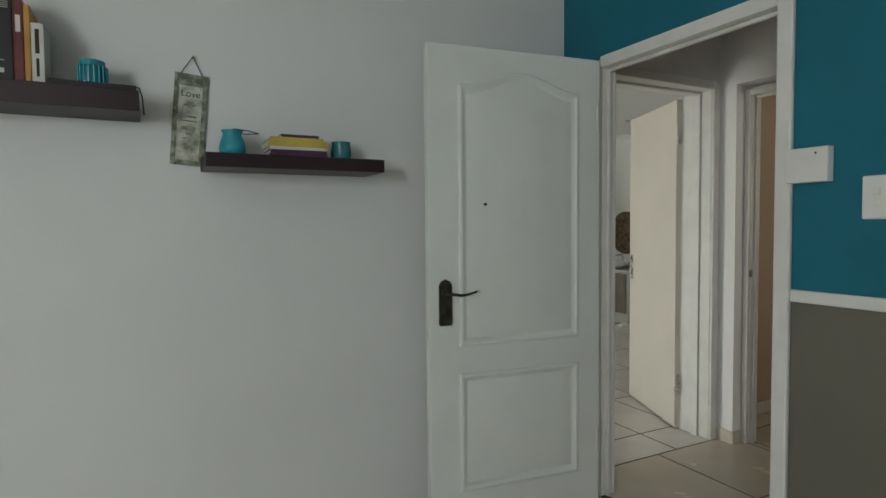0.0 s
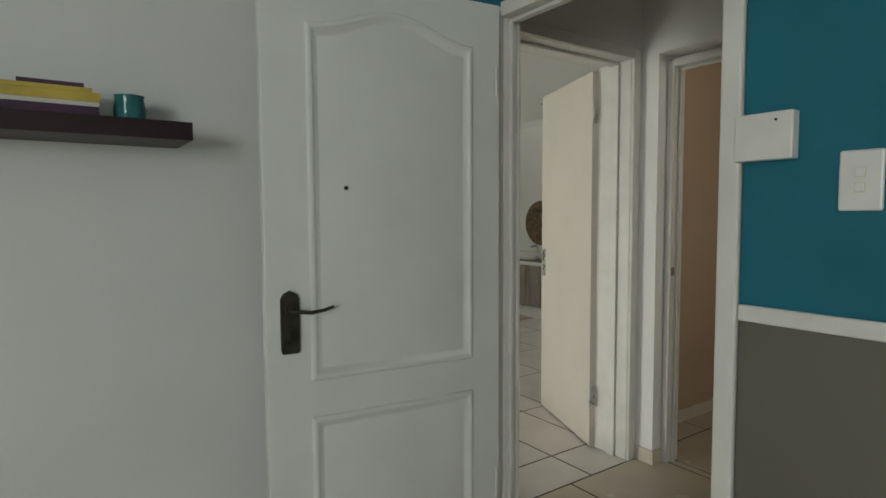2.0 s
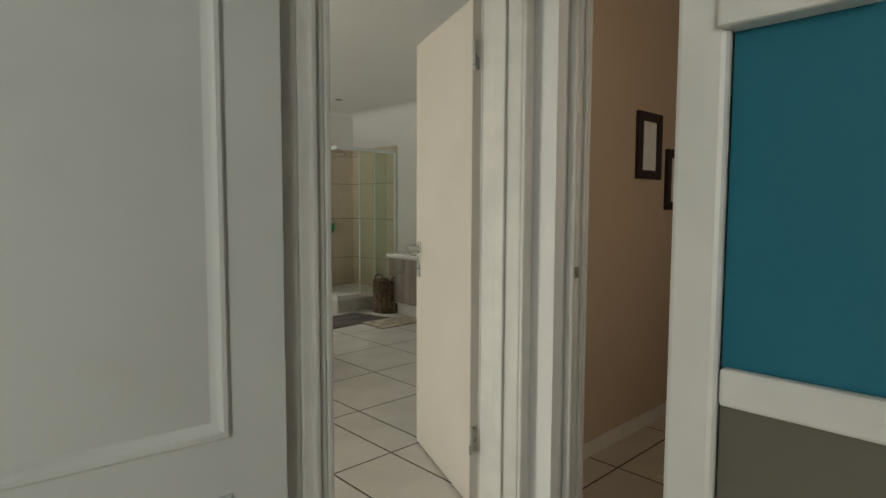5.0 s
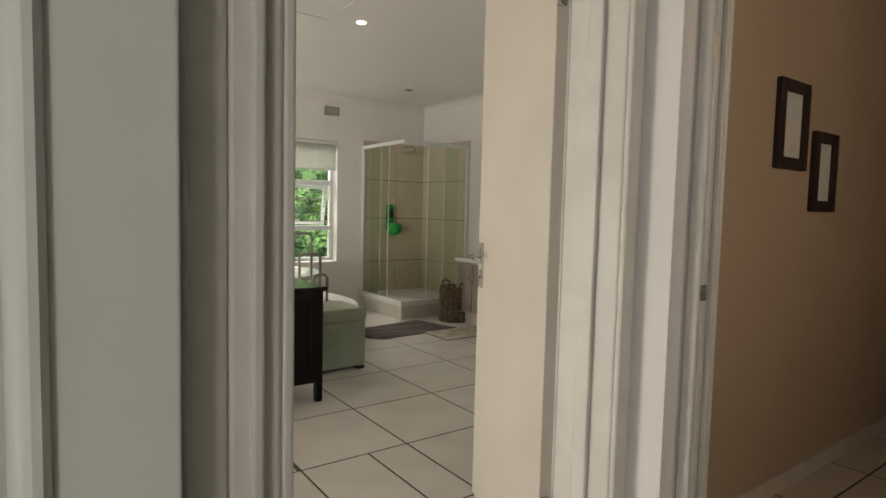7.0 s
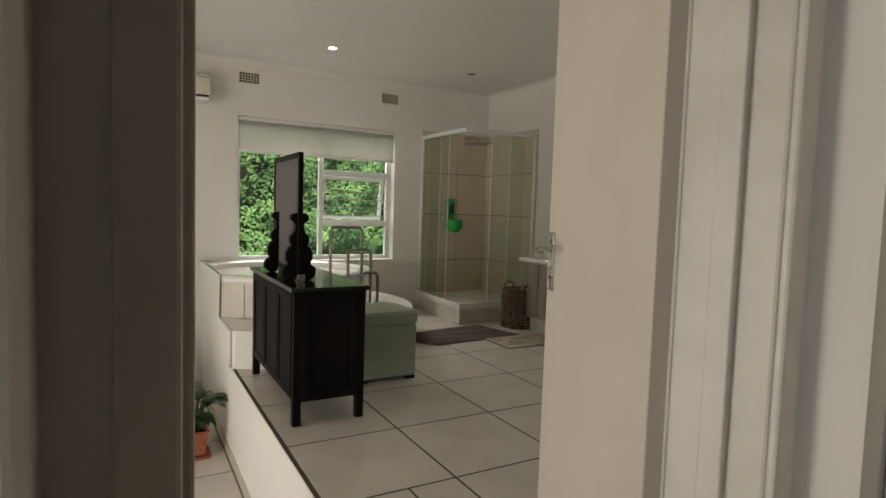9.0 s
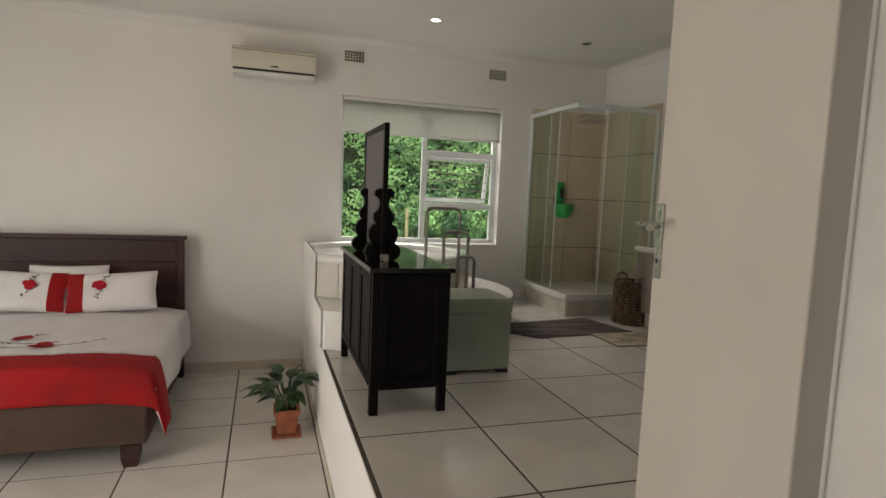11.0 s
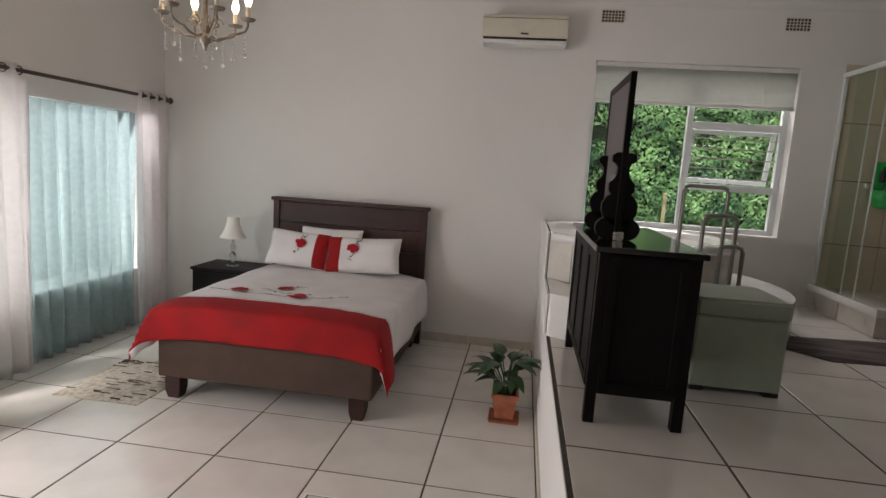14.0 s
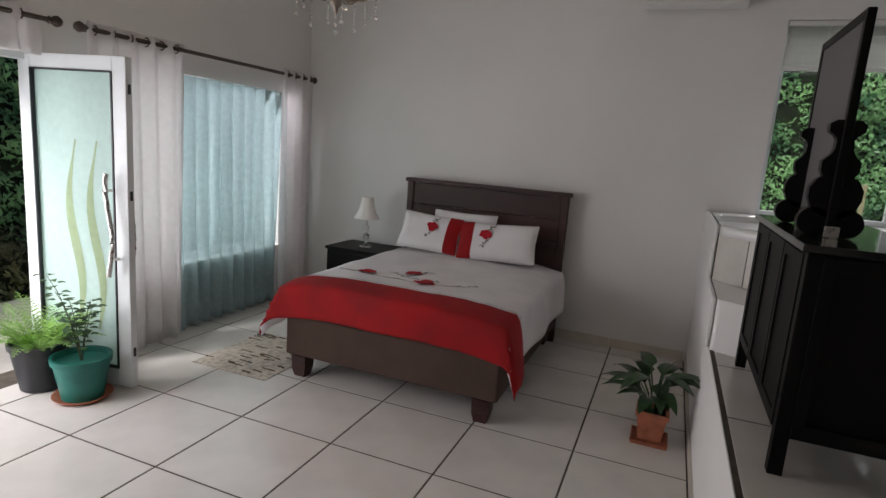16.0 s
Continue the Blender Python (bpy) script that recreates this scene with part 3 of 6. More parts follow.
# handle on the face towards the bedroom's left
bm = boxes((-W2 + 0.03, -0.007, 0.84, -W2 + 0.066, 0, 1.01), bevel=0.003)
h2 = part("door_handle", bm, M_CHROME, t, "worn chrome lever on a slim plate")
x2 = -W2 + 0.048
part("lever", tube(B(), [(x2, -0.004, 0.96), (x2, -0.05, 0.96), (x2 + 0.012, -0.056, 0.96), (x2 + 0.1, -0.052, 0.958)], 0.008, 10), M_CHROME, h2, smooth=60)
part("keyhole", tube(B(), [(x2, -0.006, 0.88), (x2, -0.009, 0.88)], 0.006, 10), M_DARKPL, h2)
for z in (0.22, 1.68):
    hg = part("hinge", boxes((-0.004, 0.004, z, 0.0015, 0.030, z + 0.11), bevel=0.001), M_CHROME, t, "steel butt hinge with painted edges")
    part("pin", tube(B(), [(0.008, 0.002, z), (0.008, 0.002, z + 0.11)], 0.007, 8), M_CHROME, hg)


# ---- back window ----
def bar(bm, x0, z0, x1, z1, y0, y1, bevel=0.004):
    return box(bm, x0, y0, z0, x1, y1, z1, bevel=bevel)


win = thing("window_1", "white aluminium window with an open top-hung sash", "", place(0, 0, 0), kind="structure")
WY0, WY1 = BY1 + 0.10, BY1 + 0.15
MX = 7.06
bm = B()
for r in ((WX0, WZ0, WX0 + 0.035, WZ1), (WX1 - 0.045, WZ0, WX1, WZ1), (WX0 + 0.035, WZ0, WX1 - 0.045, WZ0 + 0.04), (WX0 + 0.035, WZ1 - 0.04, WX1 - 0.045, WZ1), (MX - 0.02, WZ0 + 0.04, MX + 0.025, WZ1 - 0.04)):
    bar(bm, *r, WY0, WY1)
part("window_frame", bm, M_PVC, win)
part("transom", bar(B(), MX + 0.025, 1.37, WX1 - 0.045, 1.43, WY0 - 0.002, WY1), M_PVC, win)
part("transom", bar(B(), MX + 0.025, 0.875, WX1 - 0.045, 0.93, WY0 - 0.002, WY1), M_PVC, win)
part("window_sill", box(B(), WX0 - 0.0, BY1 - 0.012, WZ0 - 0.03, WX1 + 0.0, WY0, WZ0 - 0.002, bevel=0.004), M_TRIM, win)
part("pane", boxes((WX0 + 0.035, WY0 + 0.02, WZ0 + 0.04, MX - 0.02, WY0 + 0.024, WZ1 - 0.04)), M_GLASS, win)
part("pane", boxes((MX + 0.025, WY0 + 0.02, WZ0 + 0.04, WX1 - 0.045, WY0 + 0.024, 0.875)), M_GLASS, win)
part("pane", boxes((MX + 0.025, WY0 + 0.02, 1.43, WX1 - 0.045, WY0 + 0.024, WZ1 - 0.04)), M_GLASS, win)
bm = B()
SW = WX1 - 0.05 - MX - 0.03  # sash width
for r in ((0, -0.44, 0.035, 0), (SW - 0.035, -0.44, SW, 0), (0.035, -0.44, SW - 0.035, -0.405), (0.035, -0.035, SW - 0.035, 0)):
    bar(bm, *r, 0, 0.03)
sash = part("sash", bm, M_PVC, win, "white top-hung sash pushed open", at=place(MX + 0.03, WY1, 1.37, 11, 0, 0))
part("pane", boxes((0.035, 0.012, -0.405, SW - 0.035, 0.016, -0.035)), M_GLASS, sash)
for z in (0.98, 1.06, 1.14, 1.22, 1.30):
    part("burglar_bar", tube(B(), [(MX + 0.03, WY0 + 0.01, z), (WX1 - 0.05, WY0 + 0.01, z)], 0.0065, 6), M_CHROME, win)
part("stay", tube(B(), [(7.40, WY0 + 0.005, 0.945), (7.40, WY0 - 0.005, 1.0)], 0.008, 8), M_PVC, win)

blind = thing("venetian_blind", "white slatted blind drawn up half way in the window", "blind", place(0, 0, 0))
part("headrail", boxes((WX0 + 0.01, BY1 + 0.015, WZ1 - 0.035, WX1 - 0.01, BY1 + 0.05, WZ1 - 0.004), bevel=0.002), M_PLASTIC, blind)
for i in range(18):
    z = WZ1 - 0.045 - i * 0.0145
    part("slat", boxes((WX0 + 0.012, BY1 + 0.018, z - 0.0070, WX1 - 0.012, BY1 + 0.026 + 0.006 * (i % 2), z + 0.0070), bevel=0.001), M_BLIND, blind)
part("bottom_rail", boxes((WX0 + 0.008, BY1 + 0.01, WZ1 - 0.323, WX1 - 0.008, BY1 + 0.045, WZ1 - 0.300), bevel=0.004), M_PLASTIC, blind)
for x in (WX0 + 0.25, WX1 - 0.25):
    part("cord", tube(B(), [(x, BY1 + 0.012, WZ1 - 0.03), (x, BY1 + 0.012, WZ1 - 0.33)], 0.0015, 5), M_PLASTIC, blind)


# ---- air brick vents ----
def vent(x, z):
    v = thing("air_vent", "cream cast air vent with square holes in the white wall", "air vent", place(x, BY1, z), group="air vents on the back wall")
    part("backing", boxes((-0.085, -0.004, -0.045, 0.085, 0.0, 0.045)), M_DARKPL, v)
    grid = part("grid", boxes((-0.089, -0.0095, -0.050, 0.089, -0.004, -0.044), (-0.089, -0.0095, 0.044, 0.089, -0.004, 0.050)), M_CREAMPL, v)
    for i in range(1, 7):
        xx = -0.0875 + i * 0.025
        part("bar", boxes((xx - 0.0032, -0.009, -0.044, xx + 0.0032, -0.004, 0.044)), M_CREAMPL, grid)
    for j in range(1, 4):
        zz = -0.045 + j * 0.0225
        part("bar", boxes((-0.089, -0.0112, zz - 0.0028, 0.089, -0.0042, zz + 0.0028)), M_CREAMPL, grid)


vent(6.349, 2.201)
vent(7.735, 2.180)

# ---- air conditioner ----
ac = thing("air_conditioner", "cream wall-mounted air conditioner with a dark air slot", "air conditioner", place(5.665, BY1, 2.02))
bm = B()
prof = [(0, 0.135), (-0.15, 0.135), (-0.185, 0.12), (-0.20, 0.02), (-0.195, -0.045), (0, -0.045)]
l, r = [bm.verts.new((-0.335, y, z)) for y, z in prof], [bm.verts.new((0.335, y, z)) for y, z in prof]
bm.faces.new(l), bm.faces.new(r[::-1])
for i in range(len(prof)):
    j = (i + 1) % len(prof)
    bm.faces.new((l[i], l[j], r[j], r[i]))
bmesh.ops.bevel(bm, geom=list(bm.edges), offset=0.006, segments=2, affect="EDGES")
part("body", bm, M_CREAMPL, ac, smooth=40)
part("air_slot", boxes((-0.325, -0.186, -0.062, 0.325, -0.02, -0.045)), M_DARKPL, ac, "dark air slot")
part("flap", boxes((-0.328, -0.192, -0.095, 0.328, -0.03, -0.062), bevel=0.008), M_PLASTIC, ac, "white louvre flap")
part("seam", boxes((-0.33, -0.1935, 0.098, 0.33, -0.1905, 0.101)), M_DARKPL, ac)
part("badge", boxes((-0.03, -0.2045, -0.025, 0.03, -0.2005, -0.014)), M_DARKPL, ac)


# ---- dresser with mirror ----
def dresser():
    t = thing("dresser", "black lacquered cabinet with panelled doors standing near the platform edge", "dresser", place(6.05, 6.605, 0))
    L, Wd, H = 1.0, 0.37, 0.675
    for x, y in ((0.005, 0.005), (Wd - 0.045, 0.005), (0.005, L - 0.045), (Wd - 0.045, L - 0.045)):
        part("leg", boxes((x, y, 0, x + 0.04, y + 0.04, H - 0.022), bevel=0.002), M_BLACK, t)
    part("body", boxes((0.013, 0.013, 0.115, Wd - 0.013, L - 0.013, H - 0.022), bevel=0.001), M_BLACK, t)
    part("top", boxes((-0.012, -0.012, H - 0.022, Wd + 0.012, L + 0.012, H), bevel=0.004), material("polished black top", (0.012, 0.012, 0.012), 0.12, vary=0.1), t, "polished black top")
    for y0, y1 in ((0.05, 0.335), (0.345, 0.655), (0.665, 0.95)):
        d = part("door", boxes((0.002, y0, 0.13, 0.0125, y0 + 0.03, H - 0.035), (0.002, y1 - 0.03, 0.13, 0.0125, y1, H - 0.035), (0.002, y0 + 0.03, 0.13, 0.0125, y1 - 0.03, 0.165), (0.002, y0 + 0.03, H - 0.07, 0.0125, y1 - 0.03, H - 0.035), bevel=0.001), M_BLACK, t)
        part("panel", boxes((0.009, y0 + 0.03, 0.165, 0.0128, y1 - 0.03, H - 0.07)), M_BLACK, d)
    part("end_frame", boxes((0.045, 0.002, 0.13, 0.075, 0.0125, H - 0.03), (Wd - 0.075, 0.002, 0.13, Wd - 0.045, 0.0125, H - 0.03), (0.075, 0.002, 0.13, Wd - 0.075, 0.0125, 0.165), (0.075, 0.002, H - 0.07, Wd - 0.075, 0.0125, H - 0.03), bevel=0.001), M_BLACK, t)
    return t


dresser()


def mirror_stand():
    t = thing("table_mirror", "framed black swing mirror on two turned posts, standing on the dresser", "mirror", place(6.15, 6.90, 0.675))
    prof = [(0.0, 0.0), (0.05, 0.0), (0.068, 0.03), (0.06, 0.06), (0.035, 0.078), (0.05, 0.10), (0.062, 0.13), (0.05, 0.165), (0.03, 0.178), (0.044, 0.2), (0.046, 0.215), (0.03, 0.24), (0.028, 0.28), (0.024, 0.305), (0.044, 0.318), (0.046, 0.335), (0.03, 0.348), (0.0, 0.35)]
    for y in (0.0, 0.42):
        bm = B()
        # two low lobes and a tall turned body, sawn from thick board
        for dx in (-0.045, 0.045):
            tube(bm, [(dx, y - 0.02, 0.043), (dx, y + 0.02, 0.043)], 0.043, 24)
        part("foot", bm, M_BLACK, t, smooth=40)
        half = [(0.03, 0.06), (0.058, 0.085), (0.07, 0.115), (0.07, 0.145), (0.055, 0.172), (0.04, 0.182), (0.05, 0.20), (0.05, 0.228), (0.032, 0.246), (0.024, 0.262), (0.022, 0.29), (0.03, 0.305), (0.046, 0.315), (0.047, 0.338), (0.03, 0.35)]
        bm = B()
        ring = [(x, z) for x, z in half] + [(-x, z) for x, z in half[::-1]]
        a, b = [bm.verts.new((x, y - 0.02, z)) for x, z in ring], [bm.verts.new((x, y + 0.02, z)) for x, z in ring]
        bm.faces.new(a), bm.faces.new(b[::-1])
        for i in range(len(ring)):
            j = (i + 1) % len(ring)
            bm.faces.new((a[i], a[j], b[j], b[i]))
        part("post", bm, M_BLACK, t, smooth=40)
    fr = boxes((-0.012, -0.03, 0.03, 0.012, 0.0, 0.665), (-0.012, 0.50, 0.03, 0.012, 0.53, 0.665), (-0.012, 0.0, 0.03, 0.012, 0.50, 0.06), (-0.012, 0.0, 0.635, 0.012, 0.50, 0.665), bevel=0.003)
    part("frame", fr, M_BLACK, t)
    part("glass", boxes((0.004, 0.0, 0.06, 0.008, 0.50, 0.635)), M_MIRROR, t)
    part("backing", boxes((-0.008, 0.0, 0.06, 0.004, 0.50, 0.635)), material("grey board back", (0.13, 0.12, 0.125), 0.6, vary=0.05), t, "grey board back")
    # steel slips stand in for the bright reflection in the gap between the lobes
    for y in (0.0, 0.42):
        part("gap_glint", boxes((-0.02, y - 0.06, 0.0, 0.02, y - 0.052, 0.035), bevel=0.002), M_CHROME, t)
    return t


mirror_stand()

# ---- ottoman ----
t = thing("ottoman", "sage green cloth cube ottoman beside the dresser", "ottoman", place(6.765, 7.30, 0))
part("body", boxes((-0.195, -0.195, 0.02, 0.195, 0.195, 0.35), bevel=0.012), M_OTTO, t)
bm = boxes((-0.2, -0.2, 0.345, 0.2, 0.2, 0.43))
bmesh.ops.subdivide_edges(bm, edges=bm.edges, cuts=6, use_grid_fill=True)
for v in bm.verts:
    if v.co.z > 0.38:
        v.co.z += 0.015 * (1 - (v.co.x / 0.2) ** 2) * (1 - (v.co.y / 0.2) ** 2)
bmesh.ops.bevel(bm, geom=[e for e in bm.edges if e.calc_face_angle(0) > 0.6], offset=0.012, segments=3, affect="EDGES")
part("lid", bm, M_OTTO, t, "padded green cloth lid", smooth=50)
for x in (-0.16, 0.16):
    for y in (-0.16, 0.16):
        part("foot", boxes((x - 0.03, y - 0.03, 0, x + 0.03, y + 0.03, 0.02)), M_DARKPL, t)

# ---- corner bath ----
TCX, TCY, TR, SR = 6.50, 8.68, 0.72, 1.08
bath = thing("corner_bath", "white round bath in a tiled surround with a curved step", "bath", place(0, 0, 0))


def clipped(r, n=40):
    """A circle about the bath's centre, cut off by the platform edge and run into the corner."""
    pts = [(x, y) for x, y in arc(TCX, TCY, r, -180, 90, n) if x > EDGE + 0.002]
    d = math.sqrt(max(r * r - (TCX - EDGE) ** 2, 0))
    pts = [(EDGE + 0.002, TCY - d)] + pts
    if pts[-1][1] > BY1:
        pts = [p for p in pts if p[1] < BY1]
        pts.append((TCX + math.sqrt(r * r - (BY1 - TCY) ** 2), BY1 - 0.002))
    else:
        pts.append((pts[-1][0], BY1 - 0.002))
    pts.append((EDGE + 0.002, BY1 - 0.002))
    return pts


part("step", slab(B(), clipped(SR), 0, 0.25), M_ACRYL, bath, "white curved step round the bath")
bm = lathe(B(), [(TR - 0.035, 0.25), (TR - 0.035, 0.50), (TR - 0.05, 0.50), (TR - 0.05, 0.25)], TCX, TCY, 0, 56)
for v in bm.verts:
    v.co.x, v.co.y = max(v.co.x, EDGE + 0.003), min(v.co.y, BY1 - 0.003)
part("core", bm, M_GROUT, bath)


def strips(r, z0, z1, count, parent, gap=0.006):
    a0 = -180 + math.degrees(math.acos((TCX - EDGE) / r)) if r > TCX - EDGE else -180
    for i in range(count):
        s, e = a0 + (90 - a0) * i / count, a0 + (90 - a0) * (i + 1) / count
        if TCY + r * math.sin(radians(e)) > BY1 - 0.01:
            break
        k = math.degrees(gap / r) / 2
        inner, outer = arc(TCX, TCY, r - 0.03, s + k, e - k, 2), arc(TCX, TCY, r, s + k, e - k, 2)
        part("tile", slab(B(), outer + inner[::-1], z0, z1), M_BATHT, parent)


strips(TR - 0.02, 0.252, 0.50, 15, bath)
bm = B()
n, prof = 56, [(TR, 0.50), (TR + 0.012, 0.515), (TR + 0.012, 0.54), (TR, 0.552), (TR - 0.07, 0.552), (TR - 0.095, 0.54), (TR - 0.12, 0.44), (TR - 0.19, 0.30), (TR - 0.4, 0.27), (0.001, 0.27)]
lathe(bm, prof, TCX, TCY, 0, n)
for v in bm.verts:
    v.co.x = max(v.co.x, EDGE + 0.004)
    v.co.y = min(v.co.y, BY1 - 0.003)
part("tub", bm, M_ACRYL, bath, "glossy white acrylic tub", smooth=50)
deck = [(x, y) for x, y in arc(TCX, TCY, TR - 0.005, 180 - 39, 90, 8)]
part("deck", slab(B(), [(EDGE + 0.002, BY1 - 0.002)] + [(max(x, EDGE + 0.002), min(y, BY1 - 0.002)) for x, y in deck] + [(TCX, BY1 - 0.002)], 0.50, 0.535), M_ACRYL, bath)
# plastered flank flush with the platform side
structure("bath_flank", boxes((EDGE - 0.02, TCY - 0.42, -0.002, EDGE, BY1, 0.55), (EDGE - 0.02, TCY - 0.90, -0.002, EDGE, TCY - 0.42, 0.25), bevel=0.01), M_WHITE, "white plastered flank of the bath")

t = thing("bath_rail", "brushed steel three-loop grab rail standing beside the bath", "rail", place(6.82, 7.95, 0.25))
for x0, x1, y, h in ((-0.11, 0.14, 0.14, 0.66), (-0.02, 0.16, 0.0, 0.5), (0.05, 0.17, -0.12, 0.34)):
    r_ = 0.03
    pts = [(x0, y, 0), (x0, y, h - r_), (x0 + r_ * 0.3, y, h - r_ * 0.3), (x0 + r_, y, h), (x1 - r_, y, h), (x1 - r_ * 0.3, y, h - r_ * 0.3), (x1, y, h - r_), (x1, y, 0)]
    part("loop", tube(B(), pts, 0.012, 8), M_RAILS, t, smooth=60)

# ---- shower ----
SX0, SY0, SB, SH = 8.10, 8.48, 0.17, 1.80
t = thing("shower_plinth", "tiled shower plinth in the corner", "shower", place(0, 0, 0), kind="structure")
part("core", boxes((SX0 + 0.01, SY0 + 0.01, 0, BX1, BY1, SB - 0.03)), M_GROUT, t)
for i in range(2):
    part("tile", boxes((SX0 + i * 0.56 * 0.8 + 0.012, SY0, 0.002, min(SX0 + (i + 1) * 0.45 + 0.01, BX1), SY0 + 0.0095, SB - 0.032)), M_BATHT, t)
    part("tile", boxes((SX0, SY0 + 0.002 + i * 0.46, 0.002, SX0 + 0.0095, SY0 + 0.455 + i * 0.46, SB - 0.032)), M_BATHT, t)
sh = thing("shower_enclosure", "square corner shower, green-tinted glass, white frame, doors slid open", "shower", place(0, 0, 0))
bm = boxes((SX0 - 0.012, SY0 - 0.012, SB - 0.03, BX1 - 0.002, BY1 - 0.002, SB))
box(bm, SX0 - 0.012, SY0 - 0.012, SB, SX0 + 0.04, BY1 - 0.002, SB + 0.025)
box(bm, SX0 + 0.04, SY0 - 0.012, SB, BX1 - 0.002, SY0 + 0.04, SB + 0.025)
part("tray", bm, M_ACRYL, sh, "white shower tray")
GX, GY = SX0 + 0.015, SY0 + 0.015
part("frame", boxes((GX, BY1 - 0.03, SB + 0.025, GX + 0.025, BY1 - 0.002, SH), (BX1 - 0.03, GY, SB + 0.025, BX1 - 0.002, GY + 0.025, SH), (GX, 8.807, SB + 0.025, GX + 0.012, 8.812, SH), (8.408, GY, SB + 0.025, 8.412, GY + 0.012, SH),
                    (GX - 0.005, GY, SH, GX + 0.03, BY1 - 0.002, SH + 0.035), (GX + 0.03, GY - 0.005, SH, BX1 - 0.002, GY + 0.03, SH + 0.035),
                    (GX + 0.012, 8.996, SB + 0.025, GX + 0.022, 9.0, SH), (8.631, GY + 0.012, SB + 0.025, 8.635, GY + 0.022, SH), bevel=0.002), M_PVC, sh)
part("pane", boxes((GX + 0.004, 8.812, SB + 0.025, GX + 0.010, 9.20, SH)), M_SGLASS, sh)
part("pane", boxes((GX + 0.014, 9.0, SB + 0.025, GX + 0.020, BY1 - 0.03, SH)), M_SGLASS, sh)
part("pane", boxes((8.412, GY + 0.004, SB + 0.025, 8.80, GY + 0.010, SH)), M_SGLASS, sh)
part("pane", boxes((8.635, GY + 0.014, SB + 0.025, BX1 - 0.03, GY + 0.020, SH)), M_SGLASS, sh)
part("knob", lathe(B(), [(0.012, 0), (0.018, 0.01), (0.016, 0.02), (0.0, 0.024)], GX + 0.004, 8.86, 0.99, 12, Matrix.Rotation(radians(-90), 3, "Y")), M_CHROME, sh, smooth=60)
part("knob", lathe(B(), [(0.012, 0), (0.018, 0.01), (0.016, 0.02), (0.0, 0.024)], 8.455, GY + 0.004, 0.99, 12, Matrix.Rotation(radians(90), 3, "X")), M_CHROME, sh, smooth=60)

tw = structure("shower_tiling", boxes((GX + 0.05, BY1 - 0.006, SB, BX1 - 0.001, BY1 - 0.001, SH), (BX1 - 0.006, GY + 0.05, SB, BX1 - 0.001, BY1 - 0.006, SH)), M_GROUT, "large beige wall tiles behind the shower")


def shower_tiles():
    for z0, z1 in ((SB, 0.52), (0.525, 1.02), (1.025, 1.46), (1.465, 1.9)):
        for a, b in ((SX0 + 0.02, 8.555), (8.56, BX1 - 0.012)):
            part("tile", boxes((a, BY1 - 0.012, max(z0, 0.0), b, BY1 - 0.006, z1 - 0.001)), M_SHOWERT, tw)
        for a, b in ((SY0 + 0.0, 8.94), (8.945, BY1 - 0.013)):
            part("tile", boxes((BX1 - 0.012, a, z0, BX1 - 0.006, b, z1 - 0.001)), M_SHOWERT, tw)


shower_tiles()
t = thing("rain_shower", "square chrome rain shower head on a wall arm", "shower head", place(8.65, 9.14, 1.78))
part("head", boxes((-0.11, -0.11, -0.004, 0.11, 0.11, 0.008), bevel=0.003), M_CHROME, t)
part("arm", tube(B(), [(0, 0, 0.008), (0, 0, 0.06), (0.0, 0.03, 0.075), (0, 0.25, 0.078)], 0.01, 8), M_CHROME, t, smooth=60)
t = thing("shower_caddy", "bright green plastic caddy hanging in the shower", "caddy", place(8.47, 9.37, 0.965))
part("back", boxes((-0.045, -0.012, 0.0, 0.045, 0.008, 0.22), bevel=0.02), M_GREENPL, t)
bm = lathe(B(), [(0.03, -0.14), (0.075, -0.12), (0.10, -0.05), (0.09, 0.0), (0.084, 0.0), (0.09, -0.045), (0.06, -0.10)], 0.02, -0.06, 0, 18)
part("basket", bm, M_GREENPL, t, smooth=50)
part("bottle", lathe(B(), [(0.018, 0.02), (0.022, 0.03), (0.022, 0.10), (0.008, 0.12), (0.008, 0.14)], 0.0, -0.04, 0.04, 12), M_DARKPL, t, "dark bottle in the caddy", smooth=40)

# ---- vanity, basket, mats ----
t = thing("vanity_cabinet", "grey wood-look vanity with white top beside the shower", "cabinet", place(8.55, 7.37, 0))
part("body", boxes((0.02, 0.02, 0.12, 0.39, 0.78, 0.62), bevel=0.002), M_PLASTIC, t)
part("plinth", boxes((0.05, 0.03, 0, 0.39, 0.77, 0.118)), M_TRIM, t)
part("top", boxes((-0.01, -0.01, 0.622, 0.395, 0.81, 0.655), bevel=0.004), M_ACRYL, t)
for i in range(3):
    d = part("door", boxes((0.0, 0.03 + i * 0.252, 0.13, 0.0185, 0.275 + i * 0.252, 0.61), bevel=0.002), M_CAB, t, "grey wood-look door with bar handle")
    y = (0.06, 0.51, 0.56)[i]
    part("handle", tube(B(), [(0, y, 0.42), (-0.025, y, 0.425), (-0.025, y, 0.53), (0, y, 0.535)], 0.006, 6), M_CHROME, d)
part("basin", lathe(B(), [(0.1, 0), (0.17, 0.04), (0.2, 0.1), (0.19, 0.1), (0.15, 0.03), (0.001, 0.015)], 0.2, 0.42, 0.656, 24), M_ACRYL, t, smooth=50)
tp = part("tap", tube(B(), [(0.34, 0.42, 0.656), (0.34, 0.42, 0.80), (0.32, 0.42, 0.82), (0.22, 0.42, 0.81)], 0.011, 8), M_CHROME, t, smooth=60)

